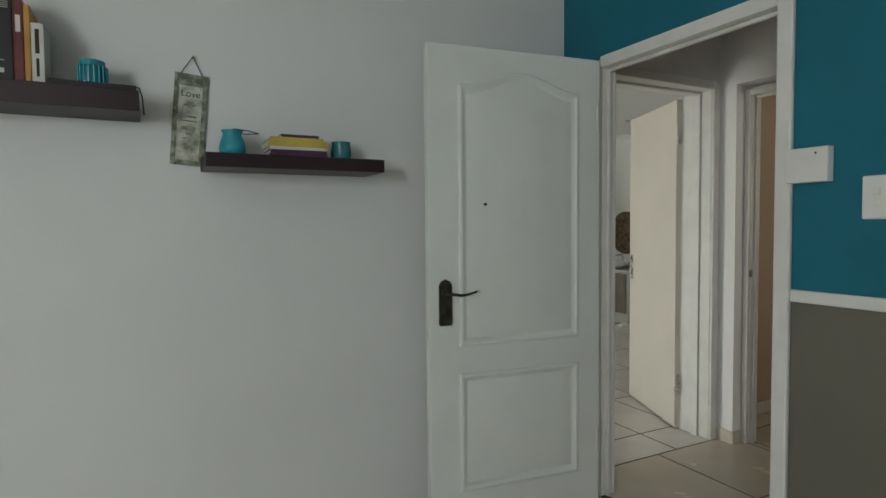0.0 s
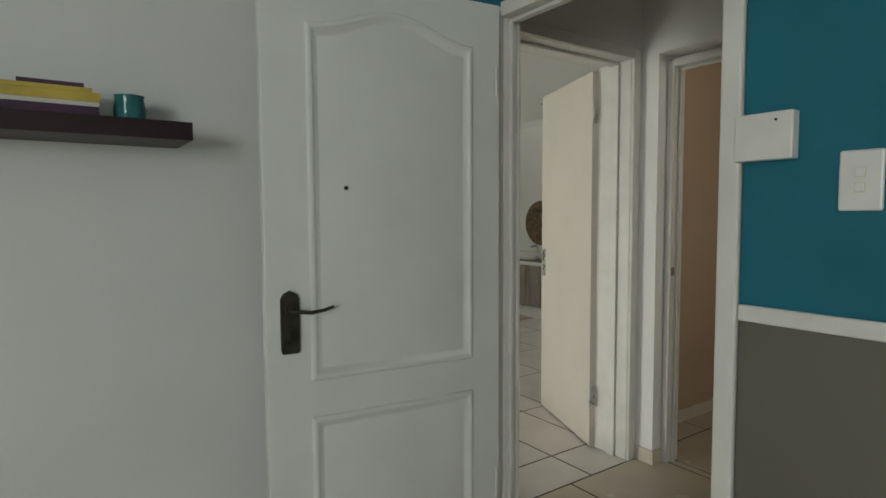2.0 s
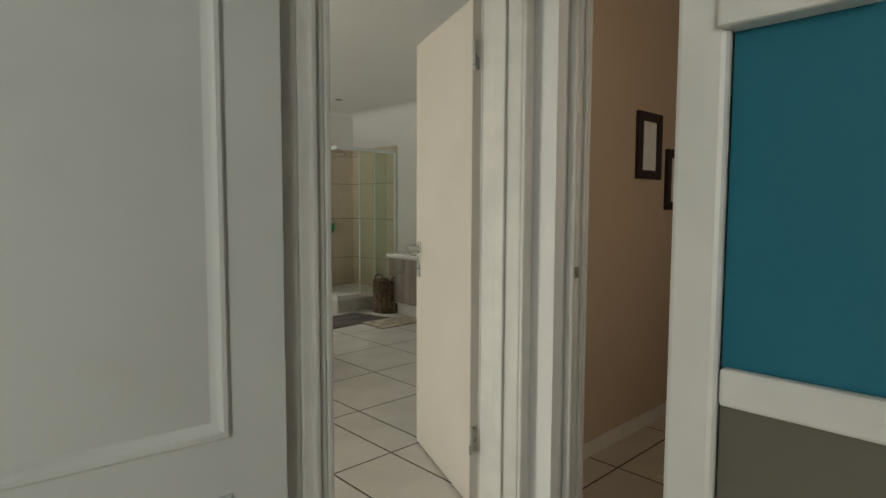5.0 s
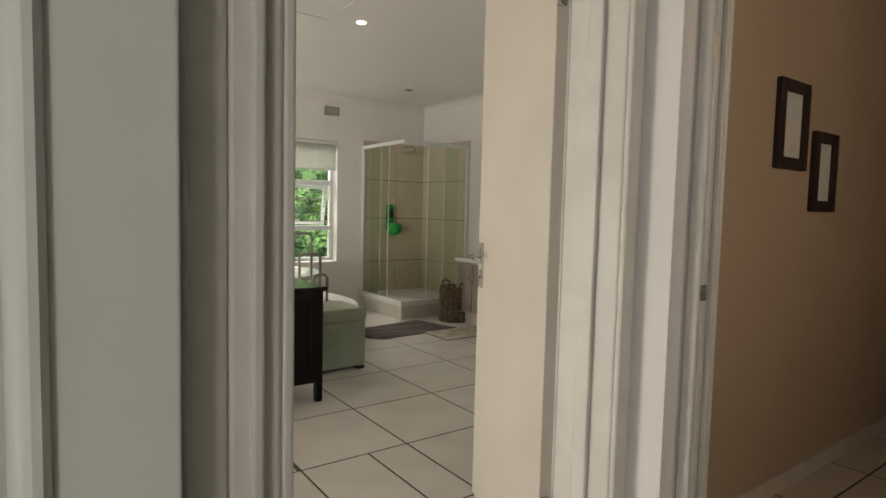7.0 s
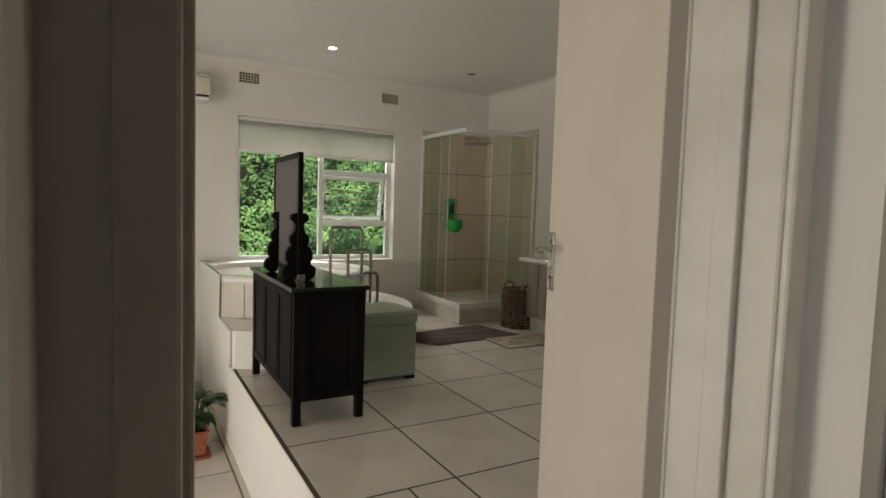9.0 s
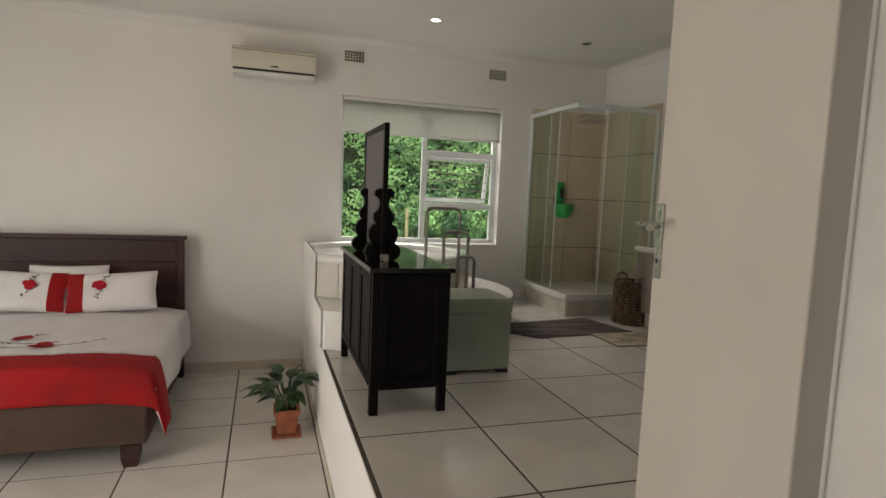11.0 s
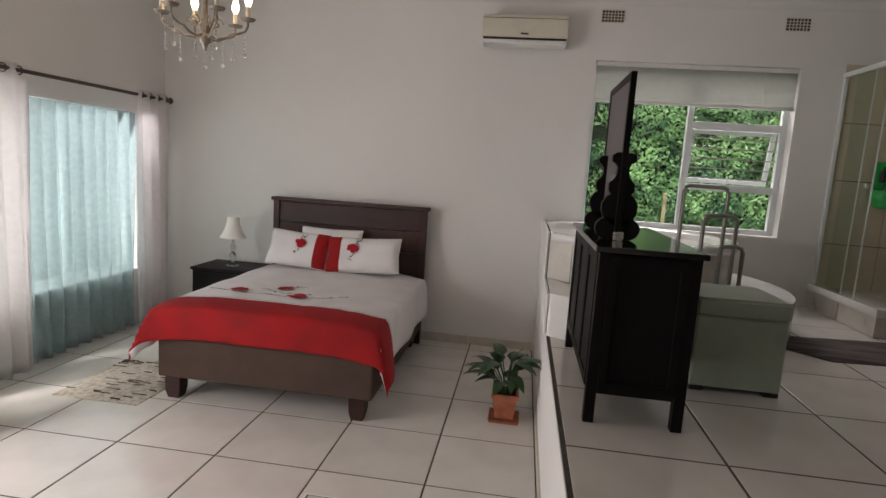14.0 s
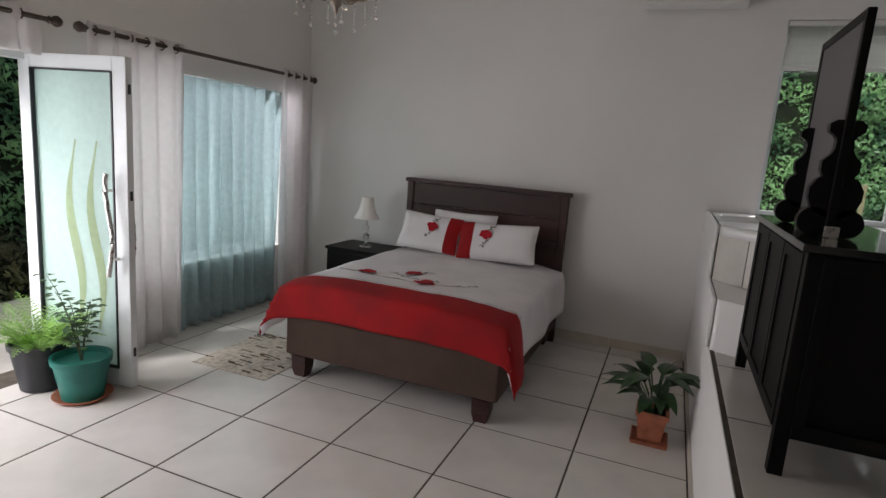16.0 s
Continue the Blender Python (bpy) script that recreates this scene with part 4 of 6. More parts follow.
t = thing("wall_mirror", "round mirror with a tan woven frame above the vanity", "mirror", place(BX1 - 0.002, 7.78, 1.1, 0, -90, 0))
part("frame", lathe(B(), [(0.19, 0.0), (0.27, 0.0), (0.275, 0.015), (0.235, 0.03), (0.195, 0.015)], 0, 0, 0, 36), M_WICKER, t, smooth=50)
part("glass", lathe(B(), [(0.2, 0.002), (0.2, 0.008)], 0, 0, 0, 36), M_MIRROR, t)


def wicker_basket():
    t = thing("laundry_basket", "round brown wicker basket with loop handles beside the shower", "basket", place(8.56, 8.20, 0))
    bm = B()
    n, h, r = 28, 0.36, 0.14
    for j in range(15):
        z = 0.012 + j * (h - 0.02) / 14
        ring = [((r + (0.006 if (i + j) % 2 else -0.004)) * math.cos(2 * math.pi * i / n), (r + (0.006 if (i + j) % 2 else -0.004)) * math.sin(2 * math.pi * i / n), z) for i in range(n + 1)]
        tube(bm, ring, 0.0095, 5, closed_ends=False)
    part("weave", bm, M_WICKER, t, smooth=40)
    bm = B()
    for i in range(14):
        a = 2 * math.pi * i / 14
        box(bm, r * math.cos(a) - 0.006, r * math.sin(a) - 0.006, 0, r * math.cos(a) + 0.006, r * math.sin(a) + 0.006, h)
    part("stakes", bm, M_WICKER, t)
    part("bottom", lathe(B(), [(r - 0.005, 0.0), (r - 0.005, 0.01)], 0, 0, 0, 20), M_WICKER, t)
    for s in (-1, 1):
        part("handle", tube(B(), [(s * 0.05, s * r, h - 0.02), (s * 0.045, s * (r + 0.01), h + 0.03), (0, s * (r + 0.012), h + 0.05), (-s * 0.045, s * (r + 0.01), h + 0.03), (-s * 0.05, s * r, h - 0.02)], 0.008, 6), M_WICKER, t, smooth=50)


wicker_basket()


def soft_mat(name, label, corners, mat, thick, category="mat", z=0.0):
    bm = B()
    n = 18
    a, b, c, d = [Vector((*p, 0)) for p in corners]
    grid = []
    for i in range(n + 1):
        row = []
        for j in range(n + 1):
            u, v = i / n, j / n
            p = a * (1 - u) * (1 - v) + b * u * (1 - v) + c * u * v + d * (1 - u) * v
            wob = noise.noise(p * 5) * 0.012
            edge = min(u, 1 - u, v, 1 - v)
            row.append(bm.verts.new((p.x + wob, p.y + wob, z + (thick * min(1, edge * 12 + 0.25) + 0.004 * noise.noise(p * 9)) + 0.002)))
        grid.append(row)
    for i in range(n):
        for j in range(n):
            bm.faces.new((grid[i][j], grid[i + 1][j], grid[i + 1][j + 1], grid[i][j + 1]))
    edge = [grid[i][0] for i in range(n + 1)] + [grid[n][j] for j in range(1, n + 1)] + [grid[i][n] for i in range(n - 1, -1, -1)] + [grid[0][j] for j in range(n - 1, 0, -1)]
    low = [bm.verts.new((v.co.x, v.co.y, z + 0.0008)) for v in edge]
    for i in range(len(edge)):
        j = (i + 1) % len(edge)
        bm.faces.new((edge[j], edge[i], low[i], low[j]))
    bm.faces.new(low)
    return one(name, bm, mat, label, category, place(0, 0, 0), smooth=60)


soft_mat("bath_mat", "crumpled grey-brown bath mat on the tiles before the shower", ((7.05, 8.25), (7.52, 7.80), (8.36, 7.88), (8.25, 8.38)), M_MAT, 0.014)


# ---- bed ----
BX_C, BW, BFOOT, BHEAD = 4.285, 0.69, 7.59, 9.20


def bed_top(x, y):
    a = abs(x - BX_C) / BW
    return 0.0 - 0.035 * a ** 4 - 0.03 * max(0.0, (7.75 - y) / 0.2) ** 2 + 0.006 * noise.noise(Vector((x * 4, y * 4, 0))) + 0.004 * noise.noise(Vector((x * 14, y * 5, 2)))


bed = thing("bed", "dark mahogany headboard bed with brown cloth base on square tapered feet", "bed", place(0.005, 0.03, 0))
part("base", boxes((3.60, BFOOT + 0.01, LOW + 0.135, 4.97, BHEAD, LOW + 0.39), bevel=0.012), M_BASE, bed, "brown cloth covered base")
part("mattress", boxes((3.605, BFOOT + 0.02, LOW + 0.39, 4.965, BHEAD, -0.045), bevel=0.03), M_LINEN, bed)
for x in (3.66, 4.845):
    for y in (7.615, 9.10):
        bm = B()
        lathe(bm, [(0.05, 0), (0.066, 0.05), (0.07, 0.134)], 0, 0, 0, 4, Matrix.Rotation(radians(45), 3, "Z"))
        part("foot", bm, M_WOOD, bed, "dark tapered wooden foot", at=place(x + 0.035, y + 0.035, LOW))
hb = part("headboard", boxes((3.60, 9.21, LOW, 3.655, 9.27, 0.545), (4.91, 9.21, LOW, 4.965, 9.27, 0.545), (3.585, 9.195, 0.545, 4.985, 9.285, 0.575), bevel=0.004), M_WOOD, bed, "mahogany headboard with moulded cap")
for z0, z1 in ((-0.25, -0.02), (-0.015, 0.17), (0.175, 0.36), (0.365, 0.54)):
    part("board", boxes((3.657, 9.225, z0, 4.908, 9.255, z1), bevel=0.003), M_WOOD, hb)


def cloth(a0, a1, b0, b1, na, nb, lift=0.0):
    """A piece of the duvet: a across the bed from its middle, b from the head towards the foot and over the edge."""
    bm = B()
    edge_b = 9.14 - BFOOT
    grid = []
    for i in range(na + 1):
        row = []
        a = a0 + (a1 - a0) * i / na
        for j in range(nb + 1):
            b = b0 + (b1 - b0) * j / nb
            ex, ey = max(0.0, abs(a) - BW), max(0.0, b - edge_b)
            s = 1 if a > 0 else -1
            x, y = BX_C + s * min(abs(a), BW), 9.14 - min(b, edge_b)
            z = bed_top(x, y)
            drop = math.hypot(ex, ey)
            soft = 0.03 * (1 - math.exp(-drop / 0.025))
            fold = 0.012 * math.sin((b * 9 if ex > ey else a * 8) + 1.3) * min(drop / 0.15, 1)
            if drop > 0:
                x += s * (ex / drop) * (soft + fold + 0.05 * drop)
                if s > 0 and b > 1.2:
                    x += 0.16 * ex * min((b - 1.2) / 0.3, 1)
                y -= (ey / drop) * (soft + fold * 0.4 + 0.03 * drop)
                if ex > 0 and ey > 0:
                    x, y = x + (0.05 if s > 0 else -0.42) * min(ex, ey), y - (0.0 if s > 0 else 0.3) * min(ex, ey)
                z -= max(drop - 0.012, 0)
            n_up = lift
            row.append(bm.verts.new((x + s * (n_up if ex > 0 else 0), y - (n_up if ey > 0 else 0), z + 0.012 + (n_up if drop < 0.05 else 0))))
        grid.append(row)
    for i in range(na):
        for j in range(nb):
            bm.faces.new((grid[i][j], grid[i][j + 1], grid[i + 1][j + 1], grid[i + 1][j]))
    return bm


def thick(ob, depth):
    m = ob.modifiers.new("thickness", "SOLIDIFY")
    m.thickness, m.offset = depth * U, -1
    return ob


duvet = thing("duvet", "white duvet with red foot band and stitched flowers on the bed", "duvet", place(0.005, 0.03, 0))
thick(part("cover", cloth(-0.95, 1.0, 0.0, 1.750, 60, 60), M_LINEN, duvet, smooth=60), 0.014)
thick(part("red_band", cloth(-0.94, 1.025, 1.36, 1.760, 60, 20, 0.004), M_RED, duvet, "red cloth foot band", smooth=60), 0.006)
part("stitch_line", cloth(-0.95, 1.02, 1.333, 1.338, 60, 1, 0.004), M_STITCH, duvet, "dark stitched line")


def flower(parent, spot, up_fn, size, seed, rise=0.0035):
    rnd = random.Random(seed)
    bm = B()
    for k in range(11):
        a, r = rnd.random() * 6.28, size * (0.15 + 0.75 * rnd.random())
        cx, cy = spot[0] + r * math.cos(a) * 0.8, spot[1] + r * math.sin(a) * 0.6
        ring = []
        for m in range(7):
            b = 2 * math.pi * m / 7
            rr = size * (0.38 + 0.12 * rnd.random())
            ring.append(bm.verts.new(up_fn(cx + rr * math.cos(b), cy + rr * 0.85 * math.sin(b), rise + 0.0006 * k)))
        bm.faces.new(ring)
    return part("flower", bm, M_PETAL, parent, "red stitched flower")


def sprig(parent, pts, up_fn, seed, leaf=0.016):
    rnd = random.Random(seed)
    bm = B()
    tube(bm, [up_fn(x, y, 0.003) for x, y in pts], 0.0010, 4)
    for (x, y), (x2, y2) in zip(pts, pts[1:]):
        for _ in range(3):
            f, a = rnd.random(), rnd.random() * 6.28
            cx, cy = x + (x2 - x) * f + 0.012 * math.cos(a), y + (y2 - y) * f + 0.012 * math.sin(a)
            c, s = math.cos(a), math.sin(a)
            bm.faces.new([bm.verts.new(up_fn(cx + leaf * (c * u - s * w), cy + leaf * (s * u + c * w), 0.0032)) for u, w in ((-1, 0), (0, -0.35), (1, 0), (0, 0.35))])
    return part("sprig", bm, M_STITCH, parent, "dark stitched leaves")


on_bed = lambda x, y, h: (x, y, bed_top(x, y) + 0.013 + h)
for i, (x, y, r) in enumerate(((3.93, 8.00, 0.062), (4.36, 7.96, 0.065), (4.19, 8.15, 0.055))):
    flower(duvet, (x, y), on_bed, r * 1.15, i + 3, 0.009)
sprig(duvet, [(3.68, 8.06), (3.76, 8.03), (3.85, 8.0), (4.0, 7.96), (4.15, 7.97), (4.28, 7.95)], on_bed, 1)
sprig(duvet, [(4.42, 7.97), (4.5, 8.0), (4.58, 8.04), (4.65, 8.12)], on_bed, 2)
sprig(duvet, [(4.19, 8.17), (4.24, 8.25), (4.28, 8.27)], on_bed, 5)
sprig(duvet, [(4.05, 8.12), (4.12, 8.08), (4.2, 8.05), (4.3, 8.03), (4.42, 8.05)], on_bed, 6)


def pillow_point(u, v, w, h, t, out=0.0, side=1):
    """A point of a pillow's skin: u, v from -1 to 1."""
    k = max(0.0, (1 - abs(u) ** 3.2)) ** 0.5 * max(0.0, (1 - abs(v) ** 3.2)) ** 0.5
    pinch = 1 - 0.05 * (1 - abs(v)) * abs(u) ** 2
    pinch2 = 1 - 0.05 * (1 - abs(u)) * abs(v) ** 2
    wr = 0.004 * noise.noise(Vector((u * 3, v * 3, side)))
    return (u * w * pinch, -side * (t * k + out + wr * k), v * h * pinch2)


def pillow(label, at, w, h, t, stripe, blossom, seed):
    p = thing("pillow", label, "pillow", at, group="pillows on the bed")
    n = 22
    bm = B()
    for side in (1, -1):
        g = [[bm.verts.new(pillow_point(-1 + 2 * i / n, -1 + 2 * j / n, w, h, t, 0, side)) for j in range(n + 1)] for i in range(n + 1)]
        for i in range(n):
            for j in range(n):
                bm.faces.new((g[i][j], g[i + 1][j], g[i + 1][j + 1], g[i][j + 1]))
    bmesh.ops.remove_doubles(bm, verts=bm.verts, dist=0.0015)
    part("case", bm, M_LINEN, p, smooth=70)
    if stripe:
        bm = B()
        u0, u1 = stripe
        g = [[bm.verts.new(pillow_point(u0 + (u1 - u0) * i / 8, -0.97 + 1.94 * j / n, w, h, t, 0.003)) for j in range(n + 1)] for i in range(9)]
        for i in range(8):
            for j in range(n):
                bm.faces.new((g[i][j], g[i + 1][j], g[i + 1][j + 1], g[i][j + 1]))
        part("red_stripe", bm, M_RED, p, "red cloth stripe", smooth=70)
        skin = lambda x, y, out: pillow_point(x / w, y / h, w, h, t, 0.003 + out)
        flower(p, blossom, skin, 0.056, seed, 0.010)
        bx, by = blossom
        sprig(p, [(bx, by - 0.03), (bx - 0.01, by - 0.07), (bx - 0.03, by - 0.095)], skin, seed + 1, 0.013)
        sprig(p, [(bx, by + 0.02), (bx + 0.02, by + 0.06), (bx + 0.05, by + 0.075)], skin, seed + 2, 0.016)
    return p


pillow("plain white pillow leaning behind the others on the headboard", place(4.18, 9.11, 0.19, -18, 0, 0), 0.27, 0.165, 0.05, None, None, 1)
pillow("white pillow with red stripe and stitched flower, beside the lamp", place(3.94, 9.02, 0.165, -24, 3, 0), 0.265, 0.155, 0.06, (0.56, 0.97), (0.02, 0.04), 21)
pillow("white pillow with red stripe and stitched flower, on the window side", place(4.50, 9.0, 0.16, -24, -3, 0), 0.315, 0.155, 0.065, (-0.97, -0.58), (-0.06, 0.045), 31)

# ---- nightstand and lamp ----
t = thing("nightstand", "near-black wooden nightstand with drawers beside the bed", "nightstand", place(3.07, 8.86, LOW))
part("body", boxes((0, 0.012, 0.03, 0.50, 0.42, 0.555), bevel=0.003), M_BLACK, t)
part("top", boxes((-0.012, -0.008, 0.557, 0.512, 0.425, 0.58), bevel=0.004), M_BLACK, t)
part("plinth", boxes((0.02, 0.03, 0, 0.48, 0.40, 0.029)), M_BLACK, t)
for z in (0.06, 0.225, 0.39):
    d = part("drawer", boxes((0.02, 0.0, z, 0.48, 0.011, z + 0.15), bevel=0.002), M_BLACK, t)
    part("knob", lathe(B(), [(0.006, 0), (0.012, 0.012), (0.009, 0.02), (0.001, 0.021)], 0.25, 0.0, z + 0.075, 12, Matrix.Rotation(radians(90), 3, "X")), M_CHROME, d, smooth=50)

t = thing("table_lamp", "small clear glass lamp with a flared white shade on the nightstand", "lamp", place(3.335, 9.05, LOW + 0.58))
part("base", lathe(B(), [(0.05, 0), (0.052, 0.008), (0.03, 0.016), (0.012, 0.03), (0.012, 0.05), (0.026, 0.07), (0.03, 0.095), (0.014, 0.12), (0.02, 0.15), (0.024, 0.175), (0.009, 0.20), (0.007, 0.29), (0.001, 0.29)], 0, 0, 0, 18), M_CRYSTAL, t, "clear glass turned base", smooth=40)
part("shade", lathe(B(), [(0.108, 0.245), (0.075, 0.30), (0.056, 0.36), (0.048, 0.425), (0.046, 0.425), (0.054, 0.36), (0.073, 0.30), (0.105, 0.247)], 0, 0, 0, 28), M_SHADE, t, "flared white cloth shade", smooth=60)

# ---- chandelier ----
t = thing("chandelier", "aged pewter chandelier with lit candle bulbs and crystal drops", "chandelier", place(4.25, 7.05, -0.018))
part("column", lathe(B(), [(0.001, 1.395), (0.008, 1.405), (0.012, 1.425), (0.028, 1.44), (0.03, 1.455), (0.014, 1.475), (0.02, 1.50), (0.012, 1.53), (0.01, 1.62), (0.026, 1.66), (0.028, 1.69), (0.01, 1.72), (0.008, 1.86), (0.02, 1.88), (0.001, 1.90)], 0, 0, 0, 16), M_IRON, t, smooth=50)
part("chain", tube(B(), [(0, 0, 1.89), (0, 0, TOP - 0.03)], 0.006, 6), M_IRON, t)
part("ceiling_rose", lathe(B(), [(0.02, TOP - 0.03), (0.05, TOP - 0.01), (0.06, TOP + 0.017)], 0, 0, 0, 20), M_IRON, t, smooth=50)
for i in range(6):
    a = radians(15 + 60 * i)
    c, s = math.cos(a), math.sin(a)
    curve = [(0.02, 1.47), (0.05, 1.455), (0.09, 1.462), (0.12, 1.482), (0.15, 1.488), (0.178, 1.50), (0.19, 1.525), (0.19, 1.545)]
    arm = part("arm", tube(B(), [(r * c, r * s, z) for r, z in curve], 0.0055, 7), M_IRON, t, smooth=60)
    curl = [(0.012 + 0.03 * math.cos(radians(k * 30)) * (1 - k / 16) + 0.04, 1.52 + 0.03 * math.sin(radians(k * 30)) * (1 - k / 16)) for k in range(13)]
    part("scroll", tube(B(), [(r * c, r * s, z) for r, z in curl], 0.0035, 6), M_IRON, arm, smooth=60)
    part("dish", lathe(B(), [(0.006, 1.543), (0.03, 1.549), (0.036, 1.558), (0.033, 1.558), (0.008, 1.552)], 0.19 * c, 0.19 * s, 0, 14), M_IRON, arm, smooth=50)
    part("candle", lathe(B(), [(0.011, 1.553), (0.011, 1.61)], 0.19 * c, 0.19 * s, 0, 12), M_CREAMPL, arm, smooth=50)
    part("bulb", lathe(B(), [(0.008, 1.61), (0.017, 1.632), (0.018, 1.645), (0.011, 1.67), (0.003, 1.69)], 0.19 * c, 0.19 * s, 0, 12), M_BULB, arm, "lit warm candle bulb", smooth=60)
    for rr, z0, n in ((0.175, 1.49, 6), (0.11, 1.465, 7))[:1 + i % 2]:
        bm = B()
        for k in range(n):
            bmesh.ops.create_icosphere(bm, subdivisions=1, radius=0.0055 if k < n - 1 else 0.010, matrix=Matrix.Translation((rr * c, rr * s, z0 - 0.012 - 0.016 * k - (0.006 if k == n - 1 else 0))))
        part("crystal_drop", bm, M_CRYSTAL, arm, "string of clear crystal beads")
bm = B()
for k in range(3):
    bmesh.ops.create_icosphere(bm, subdivisions=1, radius=0.005 + 0.003 * k, matrix=Matrix.Translation((0, 0, 1.385 - 0.03 * k)))
part("crystal_drop", bm, M_CRYSTAL, t)
for i in range(4):
    a = radians(40 + 90 * i)
    part("stem_wire", tube(B(), [(0.015 * math.cos(a), 0.015 * math.sin(a), 1.48), (0.04 * math.cos(a), 0.04 * math.sin(a), 1.56), (0.045 * math.cos(a), 0.045 * math.sin(a), 1.66), (0.012 * math.cos(a), 0.012 * math.sin(a), 1.80)], 0.004, 6), M_IRON, t, smooth=60)
lamp("POINT", "chandelier_light", pose(4.25 * U, 7.05 * U, 1.75 * U), 7, (1.0, 0.72, 0.42), radius=0.15)

# ---- downlights ----
for x, y, lit in ((6.85, 7.03, True), (6.85, 8.56, True), (8.23, 8.63, False), (8.23, 7.03, False)):
    d = thing("downlight", "small round recessed downlight in the ceiling, " + ("lit warm white" if lit else "switched off"), "downlight", place(x, y, TOP), group="downlights over the bath floor")
    part("rim", lathe(B(), [(0.028, -0.004), (0.045, -0.006), (0.047, -0.001)], 0, 0, 0, 24), M_PLASTIC if lit else M_CHROME, d)
    part("lens", lathe(B(), [(0.001, -0.0045), (0.0275, -0.0045)], 0, 0, 0, 20), M_SPOT if lit else M_DARKPL, d)

# ---- curtains, rods, side window ----
sw = thing("window_2", "white framed window behind a sea green sheer", "", place(0, 0, 0), kind="structure")
part("window_frame", boxes((BX0 - 0.12, SWY0, SWZ0, BX0 - 0.07, SWY0 + 0.035, SWZ1), (BX0 - 0.12, SWY1 - 0.035, SWZ0, BX0 - 0.07, SWY1, SWZ1), (BX0 - 0.12, SWY0 + 0.035, SWZ0, BX0 - 0.07, SWY1 - 0.035, SWZ0 + 0.035),
                           (BX0 - 0.12, SWY0 + 0.035, SWZ1 - 0.035, BX0 - 0.07, SWY1 - 0.035, SWZ1), (BX0 - 0.118, 8.29, SWZ0 + 0.035, BX0 - 0.072, 8.33, SWZ1 - 0.035)), M_PVC, sw)
part("pane", boxes((BX0 - 0.10, SWY0 + 0.035, SWZ0 + 0.035, BX0 - 0.096, 8.29, SWZ1 - 0.035)), M_GLASS, sw)
part("pane", boxes((BX0 - 0.10, 8.33, SWZ0 + 0.035, BX0 - 0.096, SWY1 - 0.035, SWZ1 - 0.035)), M_GLASS, sw)
part("window_sill", boxes((BX0 - 0.066, SWY0, SWZ0 - 0.02, BX0 + 0.02, SWY1, SWZ0 - 0.001), bevel=0.004), M_TRIM, sw)


def hanging(name, label, y0, y1, z0, z1, x, folds, deep, mat, seed, category="curtain", gather=0.0, rings=0):
    t = thing(name, label, category, place(0, 0, 0))
    rnd = random.Random(seed)
    ph = [rnd.random() * 6.28 for _ in range(4)]
    bm = B()
    nu, nv = folds * 8, 18
    g = []
    for i in range(nu + 1):
        u = i / nu
        col = []
        for j in range(nv + 1):
            v = j / nv
            pinch = gather * math.sin(math.pi * min(v * 1.2, 1)) * (u - 0.5)
            y = y0 + (y1 - y0) * u - pinch * 0.15
            a = u * folds * 2 * math.pi + 0.5 * math.sin(v * 3 + ph[0]) + 0.25 * math.sin(u * 17 + ph[1])
            d = deep * (0.65 + 0.35 * v) * math.sin(a) + 0.3 * deep * math.sin(2.3 * a + ph[2]) * v
            col.append(bm.verts.new((x + d, y + 0.006 * math.sin(a * 2 + ph[3]), z1 + (z0 - z1) * v)))
        g.append(col)
    for i in range(nu):
        for j in range(nv):
            bm.faces.new((g[i][j], g[i][j + 1], g[i + 1][j + 1], g[i + 1][j]))
    thick(part("cloth", bm, mat, t, smooth=75), 0.002)
    for k in range(rings):
        y = y0 + (y1 - y0) * (k + 0.5) / rings
        ring = [(x + 0.004 * math.cos(radians(a)), y + 0.002, z1 - 0.042 + 0.024 * math.sin(radians(a))) for a in range(0, 361, 30)]
        ring = [(x + 0.026 * math.cos(radians(a)), y, z1 - 0.042 + 0.026 * math.sin(radians(a))) for a in range(0, 361, 30)]
        part("eyelet", tube(B(), ring, 0.004, 6, closed_ends=False), M_ROD, t, smooth=60)
    return t


hanging("sheer_curtain", "sea green sheer curtain hanging before the side window to the floor", 7.81, 8.92, LOW + 0.02, 1.20, 2.515, 9, 0.036, M_SHEER, 4)
hanging("curtain", "white eyelet curtain gathered between the glass door and the sheer", 7.12, 7.80, LOW + 0.02, 1.385, 2.60, 5, 0.030, M_CURTAIN, 7, rings=6)
hanging("curtain", "narrow white eyelet curtain gathered in the room corner", 8.84, 9.26, LOW + 0.05, 1.39, 2.60, 4, 0.030, M_CURTAIN, 9, rings=4)


def rod(label, y0, y1, z):
    t = thing("curtain_rod", label, "curtain rod", place(0, 0, 0), group="curtain rods on the side wall")
    part("pole", tube(B(), [(2.60, y0, z), (2.60, y1, z)], 0.013, 12), M_ROD, t, smooth=60)
    for y, s in ((y0, -1), (y1, 1)):
        part("finial", lathe(B(), [(0.014, 0.0), (0.02, 0.008), (0.014, 0.02), (0.026, 0.035), (0.03, 0.05), (0.02, 0.07), (0.001, 0.078)], 2.60, y, z, 14, Matrix.Rotation(radians(-90 * s), 3, "X")), M_ROD, t, smooth=60)
    for y in (y0 + 0.05, y1 - 0.05):
        part("bracket", tube(B(), [(BX0 + 0.001, y, z), (2.59, y, z)], 0.008, 8), M_ROD, t)


